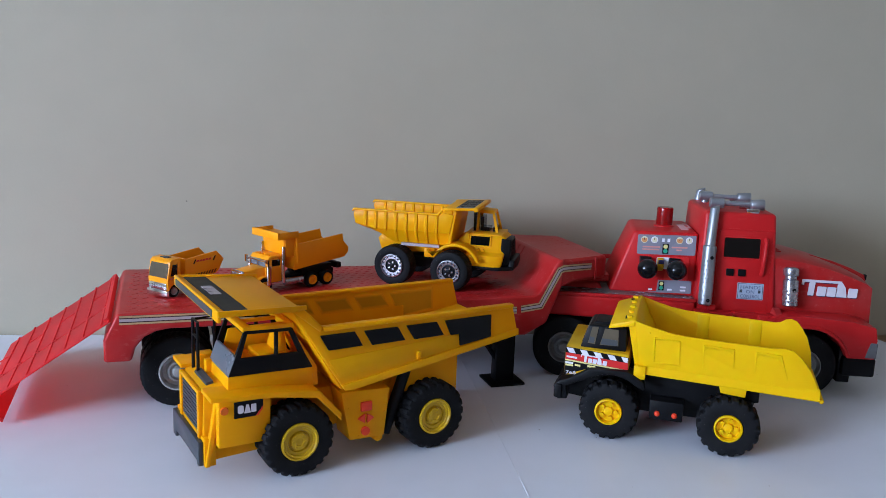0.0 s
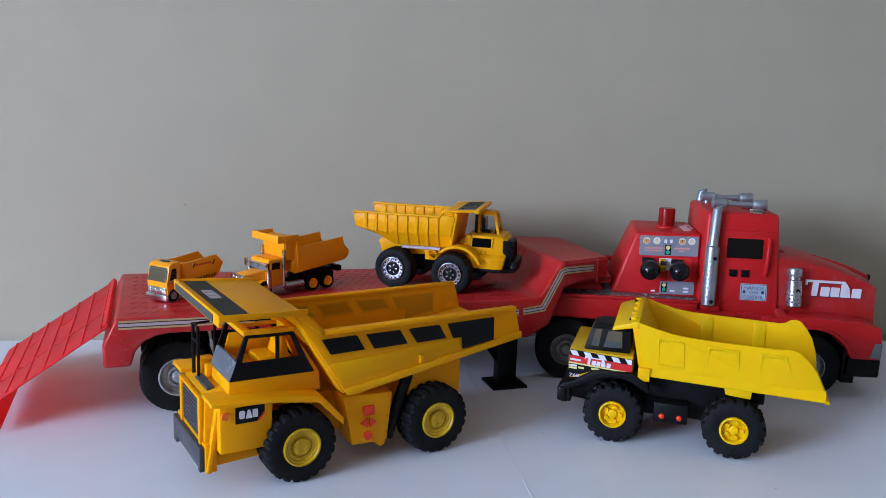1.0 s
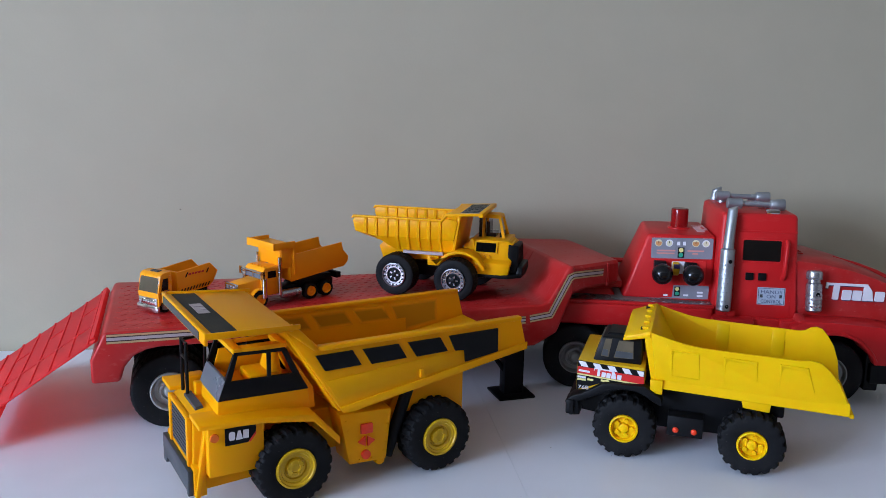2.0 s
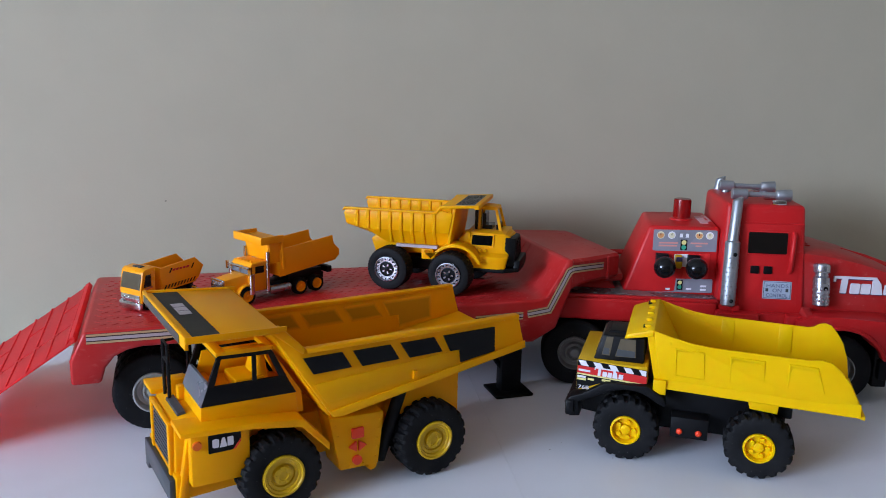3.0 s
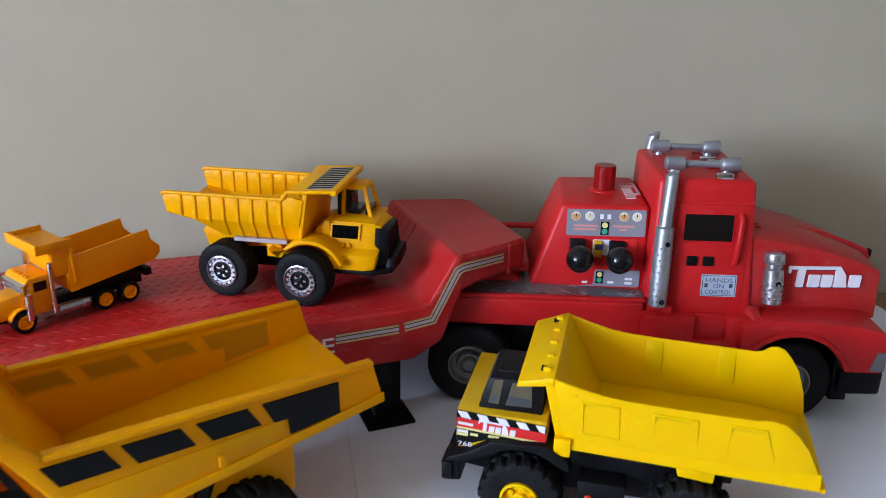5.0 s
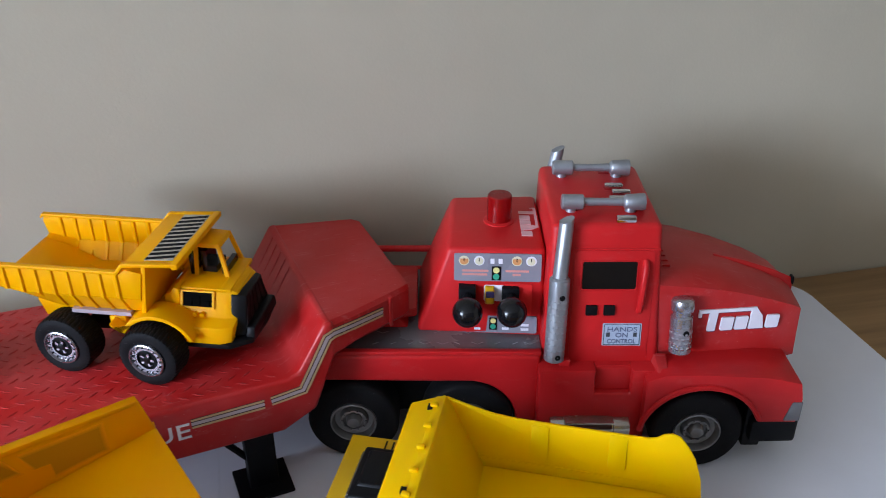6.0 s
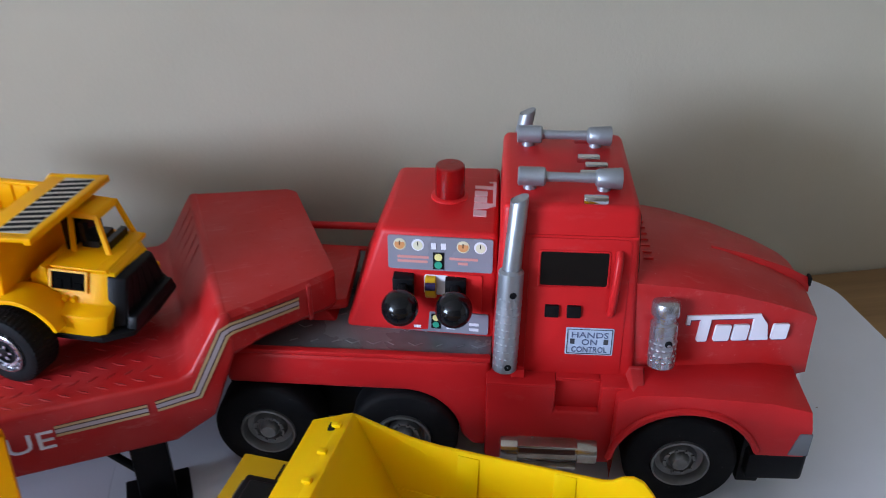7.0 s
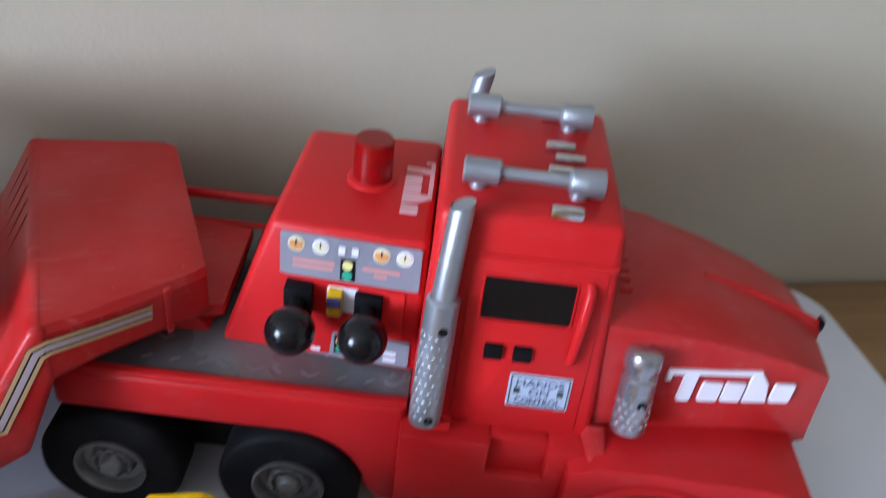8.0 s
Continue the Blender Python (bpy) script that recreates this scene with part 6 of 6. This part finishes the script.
        for k in range(8):
            x = -0.0455 + k * 0.0155
            zb = 0.0640 if x > -0.005 else 0.0640 + (-0.005 - x) * 0.52 if x > -0.028 else 0.0760 + (-0.028 - x) * 0.34
            zt = 0.0838 + max(0, -0.033 - x) * 0.2
            line = [(0.0431, zb + 0.0004), (0.0559, zt - 0.0006), (0.0556, 0.1085)]
            for name, way, base in (("body_rib", 1, 0.0), ("inner_rib", -1, -0.0026)):
                rib = loft([[(x + dx, s * (y0 + base + way * h), z - way * h * 0.5 * (k2 == 0)) for dx, h in ((-0.0030, -0.0006), (-0.0014, 0.0017), (0.0014, 0.0017), (0.0030, -0.0006))] for k2, (y0, z) in enumerate(line)])
                part(name, rib, MD_YELLOW, side, smooth=20)
        rimp = [(-0.0655, 0.1060), (-0.0630, 0.1082), (0.0655, 0.1082), (0.0725, 0.1165), (0.1200, 0.1195), (0.1200, 0.1230), (0.0710, 0.1200), (0.0640, 0.1112), (-0.0645, 0.1112), (-0.0670, 0.1070)]
        part("top_rim", prism(rimp, *sorted((s * 0.0515, s * 0.0580))), MD_YELLOW, side, bevel=0.0006)
    can = part("canopy", hexa([(0.0725, -0.0560, 0.1165), (0.1215, -0.0560, 0.1190), (0.1215, 0.0560, 0.1190), (0.0725, 0.0560, 0.1165)], [(0.0725, -0.0560, 0.1198), (0.1215, -0.0560, 0.1228), (0.1215, 0.0560, 0.1228), (0.0725, 0.0560, 0.1198)]), MD_YELLOW, bed, bevel=0.0008)
    part("canopy_front", prism([(0.1180, 0.1172), (0.1240, 0.1180), (0.1240, 0.1236), (0.1180, 0.1232)], -0.0580, 0.0580), MD_YELLOW, can, bevel=0.0008)
    o, u, v = Vector((0.0900, 0, 0.1209)), Vector((1, 0, 0.05)).normalized(), Vector((0, 1, 0))
    lab = part("canopy_label", slab_on(o, u, v, rect(0.0, 0.0265, -0.0490, 0.0490), 0.0004), LABEL_TAN, can, "tan silver label with black slanting stripes")
    for k in range(11):
        b = -0.0485 + k * 0.0086
        part("label_stripe", slab_on(o, u, v, [(0.0006, b), (0.0258, min(b + 0.0050, 0.0450)), (0.0258, min(b + 0.0095, 0.0488)), (0.0006, b + 0.0045)], 0.0007), TYRE, lab)
    # the body sits slightly askew on its wheels
    swing = Matrix.Translation((0.032, 0, 0)) @ pose(0, 0, 0, 0, 0, 6) @ Matrix.Translation((-0.032, 0, 0))
    for ob in t.children:
        if ob.name.split(".")[0] not in ("wheel", "axle"):
            ob.matrix_basis = swing @ (Matrix.Diagonal((1, 0.92, 1, 1)) if ob == bed else Matrix())
    return t


small_dumper(Matrix.Translation((0.0366, 1.3168, DECK)) @ pose(0, 0, 0, 0, 0, -26.9))


# ---- orange-yellow tipper with long bonnet on the trailer ----
M2_TYRE = tyre_mesh("tipper_tyre", 0.0112, 0.010, 0.0066, 0, 0.0)
M2_RIM = rim_mesh("tipper_rim", [(0.0072, 0.0010), (0.0070, -0.0003), (0.0060, -0.0004), (0.0054, 0.0012), (0.0030, 0.0012), (0.0020, 0.0002)], M2_YELLOW, n=20)


def bonnet_tipper(m):
    t = thing("toy_bonneted_tipper", m, "orange-yellow die-cast tipper with chrome stacks standing on the red trailer", "toy truck")
    for x in (0.084, 0.004, -0.023):
        for s in (1, -1):
            wheel(t, M2_TYRE, M2_RIM, x, -s * (0.0265 if x < 0.05 else 0.0225), 0.0112, s, "small black wheel", "orange-yellow rim")
    part("chassis", join(box(-0.046, 0.110, -0.011, 0.011, 0.012, 0.021), box(-0.038, 0.018, -0.017, 0.017, 0.019, 0.030)), BLACK, t, bevel=0.0012)
    part("rear_light_bar", box(-0.052, -0.044, -0.022, 0.022, 0.0215, 0.0300), BLACK, t, bevel=0.001)
    cab = part("cab", prism([(0.0545, 0.0150), (0.0800, 0.0150), (0.0790, 0.0380), (0.0755, 0.0490), (0.0545, 0.0500)], -0.0200, 0.0200), M2_YELLOW, t, bevel=0.0015)
    part("cab_roof", prism([(0.0530, 0.0490), (0.0800, 0.0480), (0.0760, 0.0530), (0.0545, 0.0535)], -0.0210, 0.0210), M2_YELLOW, cab, bevel=0.0012)
    for k in range(5):
        part("roof_lamp", box(0.0720, 0.0750, -0.0150 + k * 0.0070, -0.0120 + k * 0.0070, 0.0525, 0.0545), M2_YELLOW, cab)
    for s in (1, -1):
        part("side_window", box(0.0585, 0.0715, *sorted((s * 0.0192, s * 0.0204)), 0.0385, 0.0475), GLOSS_BLACK, cab, "dark side window")
        part("wing", prism([(0.0700, 0.0220), (0.0740, 0.0275)] + arc(0.084, 0.012, 0.0140, 120, 25, 8) + [(0.0975, 0.0150)] + arc(0.084, 0.012, 0.0122, 20, 130, 8), *sorted((s * 0.0140, s * 0.0215))), M2_YELLOW, t, bevel=0.0006)
        part("air_cleaner", cyl((0.0785, s * 0.0225, 0.0130), (0.0785, s * 0.0225, 0.0400), 0.0036, n=16, rim=0.0006), CHROME, t, "chrome air cleaner")
        part("exhaust_pipe", cyl((0.0560, s * 0.0255, 0.0140), (0.0560, s * 0.0255, 0.0660), 0.0022, n=12, rim=0.0004), CHROME, t, "tall chrome exhaust pipe")
        part("fuel_tank", cyl((0.0200, s * 0.0215, 0.0140), (0.0520, s * 0.0215, 0.0140), 0.0055, n=18, rim=0.0008), BRIGHT, t, "silver fuel tank")
        part("mirror", join(cyl((0.0760, s * 0.0205, 0.0420), (0.0830, s * 0.0260, 0.0440), 0.0008, n=8), box(0.0815, 0.0840, *sorted((s * 0.0240, s * 0.0280)), 0.0400, 0.0500)), CHROME, t)
        part("headlamp", cyl((0.1100, s * 0.0165, 0.0180), (0.1150, s * 0.0165, 0.0180), 0.0030, n=12), CHROME, t)
    part("windscreen", prism([(0.0792, 0.0385), (0.0802, 0.0385), (0.0775, 0.0475), (0.0765, 0.0475)], -0.0180, 0.0180), CLEAR_GREY, cab, "grey windscreen in two halves")
    part("windscreen_trim", join(box(0.0770, 0.0812, -0.0195, -0.0175, 0.0375, 0.0480), box(0.0770, 0.0812, 0.0175, 0.0195, 0.0375, 0.0480), box(0.0772, 0.0812, -0.0008, 0.0008, 0.0375, 0.0480), box(0.0790, 0.0815, -0.0195, 0.0195, 0.0370, 0.0388)), CHROME, cab)
    part("bonnet", hexa([(0.0790, -0.0150, 0.0150), (0.1130, -0.0130, 0.0150), (0.1130, 0.0130, 0.0150), (0.0790, 0.0150, 0.0150)], [(0.0790, -0.0140, 0.0380), (0.1130, -0.0115, 0.0345), (0.1130, 0.0115, 0.0345), (0.0790, 0.0140, 0.0380)]), M2_YELLOW, t, bevel=0.002)
    part("radiator_grille", join(box(0.1125, 0.1160, -0.0130, 0.0130, 0.0130, 0.0350), *[box(0.1155, 0.1168, -0.0105 + 0.0035 * k, -0.0090 + 0.0035 * k, 0.0150, 0.0330) for k in range(7)]), CHROME, t, "chrome radiator grille", bevel=0.0006)
    part("bumper", prism([(0.1120, -0.0240), (0.1180, -0.0220), (0.1200, 0.0), (0.1180, 0.0220), (0.1120, 0.0240), (0.1140, 0.0)], 0.0085, 0.0140, "z"), CHROME, t, bevel=0.0008)
    part("windscreen_visor", prism([(0.0770, 0.0470), (0.0835, 0.0455), (0.0838, 0.0470), (0.0772, 0.0490)], -0.0205, 0.0205), CHROME, cab, "chrome sun visor", bevel=0.0004)
    part("bull_bar", join(tube([(0.1140, -0.0150, 0.0120), (0.1360, -0.0150, 0.0190), (0.1360, -0.0150, 0.0270)], 0.0012, 8), tube([(0.1140, 0.0150, 0.0120), (0.1360, 0.0150, 0.0190), (0.1360, 0.0150, 0.0270)], 0.0012, 8), tube([(0.1360, -0.0230, 0.0250), (0.1360, 0.0230, 0.0250)], 0.0014, 8)), CHROME, t, "chrome front bar")
    bed = part("tipping_body", join(prism([(-0.0540, 0.0392), (0.0380, 0.0305), (0.0380, 0.0340), (-0.0540, 0.0425)], -0.0250, 0.0250), prism([(0.0345, 0.0310), (0.0385, 0.0310), (0.0385, 0.0790), (0.0345, 0.0790)], -0.0260, 0.0260)), M2_YELLOW, t, bevel=0.0006)
    for s in (1, -1):
        side = part("body_side", prism([(0.0390, 0.0300), (0.0375, 0.0665), (0.0300, 0.0672), (-0.0494, 0.0739), (-0.0515, 0.0625), (-0.0612, 0.0530), (-0.0605, 0.0455), (-0.0535, 0.0390)], *sorted((s * 0.0250, s * 0.0275))), M2_YELLOW, bed, bevel=0.0006)
        part("corner_post", prism([(0.0300, 0.0400), (0.0345, 0.0400), (0.0365, 0.0800), (0.0335, 0.0800)], *sorted((s * 0.0255, s * 0.0295))), M2_YELLOW, side, bevel=0.0004)
        part("shield_gusset", prism([(0.0385, 0.0500), (0.0520, 0.0500), (0.0545, 0.0790), (0.0385, 0.0790)], *sorted((s * 0.0240, s * 0.0265))), M2_YELLOW, side, bevel=0.0005)
    part("cab_shield", prism([(0.0500, 0.0530), (0.0530, 0.0530), (0.0560, 0.0790), (0.0525, 0.0790)], -0.0250, 0.0250), M2_YELLOW, bed, bevel=0.0005)
    can = part("shield_canopy", box(0.0330, 0.0690, -0.0300, 0.0300, 0.0780, 0.0815), M2_YELLOW, bed, bevel=0.0006)
    part("canopy_lip", join(box(0.0660, 0.0695, -0.0310, 0.0310, 0.0765, 0.0868), box(0.034, 0.0690, 0.0285, 0.0310, 0.0765, 0.0862), box(0.034, 0.0690, -0.0310, -0.0285, 0.0765, 0.0862)), M2_YELLOW, can, bevel=0.0006)
    return t


bonnet_tipper(Matrix.Translation((-0.1151, 1.2657, DECK)) @ pose(0, 0, 0, 0, 0, 219))


# ---- small orange forward-control tipper on the trailer ----
SM_TYRE = tyre_mesh("little_tyre", 0.0085, 0.008, 0.0050, 0, 0.0)
SM_RIM = rim_mesh("little_rim", [(0.0052, 0.0008), (0.0050, -0.0002), (0.0035, 0.0004), (0.0020, -0.0002)], SILVER, n=16)


def little_tipper(m):
    t = thing("toy_little_tipper", m, "small orange die-cast tipper with silver bumper standing on the red trailer", "toy truck")
    for x in (-0.0110, -0.066, -0.082):
        for s in (1, -1):
            wheel(t, SM_TYRE, SM_RIM, x, -s * 0.0185, 0.0085, s, "tiny black wheel", "silver rim")
    part("chassis", box(-0.090, -0.006, -0.010, 0.010, 0.006, 0.014), BLACK, t, bevel=0.001)
    cab = part("cab", prism([(-0.0215, 0.0080), (-0.0205, 0.0080)] + arc(-0.0110, 0.0085, 0.0092, 170, 20, 8) + [(0.0, 0.0100), (0.0010, 0.0260), (-0.0035, 0.0490), (-0.0075, 0.0520), (-0.0200, 0.0530), (-0.0215, 0.0505)], -0.0192, 0.0192), SM_YELLOW, t, bevel=0.0012)
    part("windscreen", prism([(0.0012, 0.0275), (-0.0030, 0.0465), (-0.0045, 0.0465), (-0.0010, 0.0275)], -0.0165, 0.0165), SMOKED, cab, "smoky windscreen")
    for s in (1, -1):
        part("side_window", prism([(-0.0040, 0.0300), (-0.0075, 0.0450), (-0.0150, 0.0450), (-0.0150, 0.0300)], *sorted((s * 0.0188, s * 0.0197))), GLOSS_BLACK, cab, "dark side window")
        part("door_pillar", box(-0.0205, -0.0160, *sorted((s * 0.0190, s * 0.0198)), 0.0180, 0.0480), SM_YELLOW, cab)
        part("door_trim", prism([(-0.0020, 0.0255), (-0.0165, 0.0285), (-0.0165, 0.0300), (-0.0020, 0.0272)], *sorted((s * 0.0190, s * 0.0202))), CHROME, cab, "silver strip under the side window")
        part("screen_trim", prism([(0.0016, 0.0270), (-0.0034, 0.0475), (-0.0048, 0.0475), (0.0002, 0.0270)], *sorted((s * 0.0162, s * 0.0176))), CHROME, cab)
    part("roof_hatch", box(-0.0165, -0.0100, -0.0070, 0.0070, 0.0522, 0.0535), SLATE, cab)
    part("front_panel", join(box(-0.0010, 0.0034, -0.0192, 0.0192, 0.0025, 0.0105), box(0.0002, 0.0022, -0.0170, 0.0170, 0.0105, 0.0205), *[box(0.0018, 0.0028, -0.0130 + 0.0045 * k, -0.0100 + 0.0045 * k, 0.0130, 0.0180) for k in range(6)]), CHROME, cab, "silver grille and bumper", bevel=0.0004)
    for s in (1, -1):
        part("headlamp", cyl((0.0010, s * 0.0145, 0.0100), (0.0030, s * 0.0145, 0.0100), 0.0030, n=12), CHROME, cab)
    bed = part("tipping_body", join(prism([(-0.0300, 0.0190), (-0.0880, 0.0230), (-0.0880, 0.0255), (-0.0300, 0.0215)], -0.0165, 0.0165), box(-0.0325, -0.0295, -0.0170, 0.0170, 0.0140, 0.0500)), SM_YELLOW, t, bevel=0.0005)
    for s in (1, -1):
        side = part("body_side", prism([(-0.0300, 0.0180), (-0.0300, 0.0490), (-0.0878, 0.0531), (-0.1015, 0.0401), (-0.0926, 0.0258), (-0.0860, 0.0210)], *sorted((s * 0.0165, s * 0.0187))), SM_YELLOW, bed, bevel=0.0005)
        o, u, k = ((0, 0.0187, 0), (-1, 0, 0), -1) if s > 0 else ((0, -0.0187, 0), (1, 0, 0), 1)
        for i in range(10):
            x = -0.0350 - i * 0.0052
            part("hazard_mark", slab_on(o, u, (0, 0, 1), [(k * x, 0.0210 + i * 0.0002), (k * (x - 0.0022), 0.0210 + i * 0.0002), (k * (x - 0.0052), 0.0258 + i * 0.0002), (k * (x - 0.0030), 0.0258 + i * 0.0002)], 0.0003), BLACK, side)
        for x in (-0.0440, -0.0800):
            part("slanted_mark", slab_on(o, u, (0, 0, 1), [(k * x, 0.0405), (k * (x - 0.0022), 0.0405), (k * (x - 0.0058), 0.0465), (k * (x - 0.0036), 0.0465)], 0.0003), BLACK, side)
        for i in range(5):
            x = -0.0495 - i * 0.0056
            part("red_mark", slab_on(o, u, (0, 0, 1), [(k * x, 0.0422), (k * (x - 0.0042), 0.0424), (k * (x - 0.0050), 0.0450), (k * (x - 0.0008), 0.0448)], 0.0003), RED_PRINT, side)
    part("bed_frame", box(-0.0880, -0.0300, -0.0120, 0.0120, 0.0135, 0.0195), BLACK, t)
    return t


little_tipper(Matrix.Translation((-0.307, 1.184, DECK)) @ pose(0, 0, 0, 0, 0, 231))
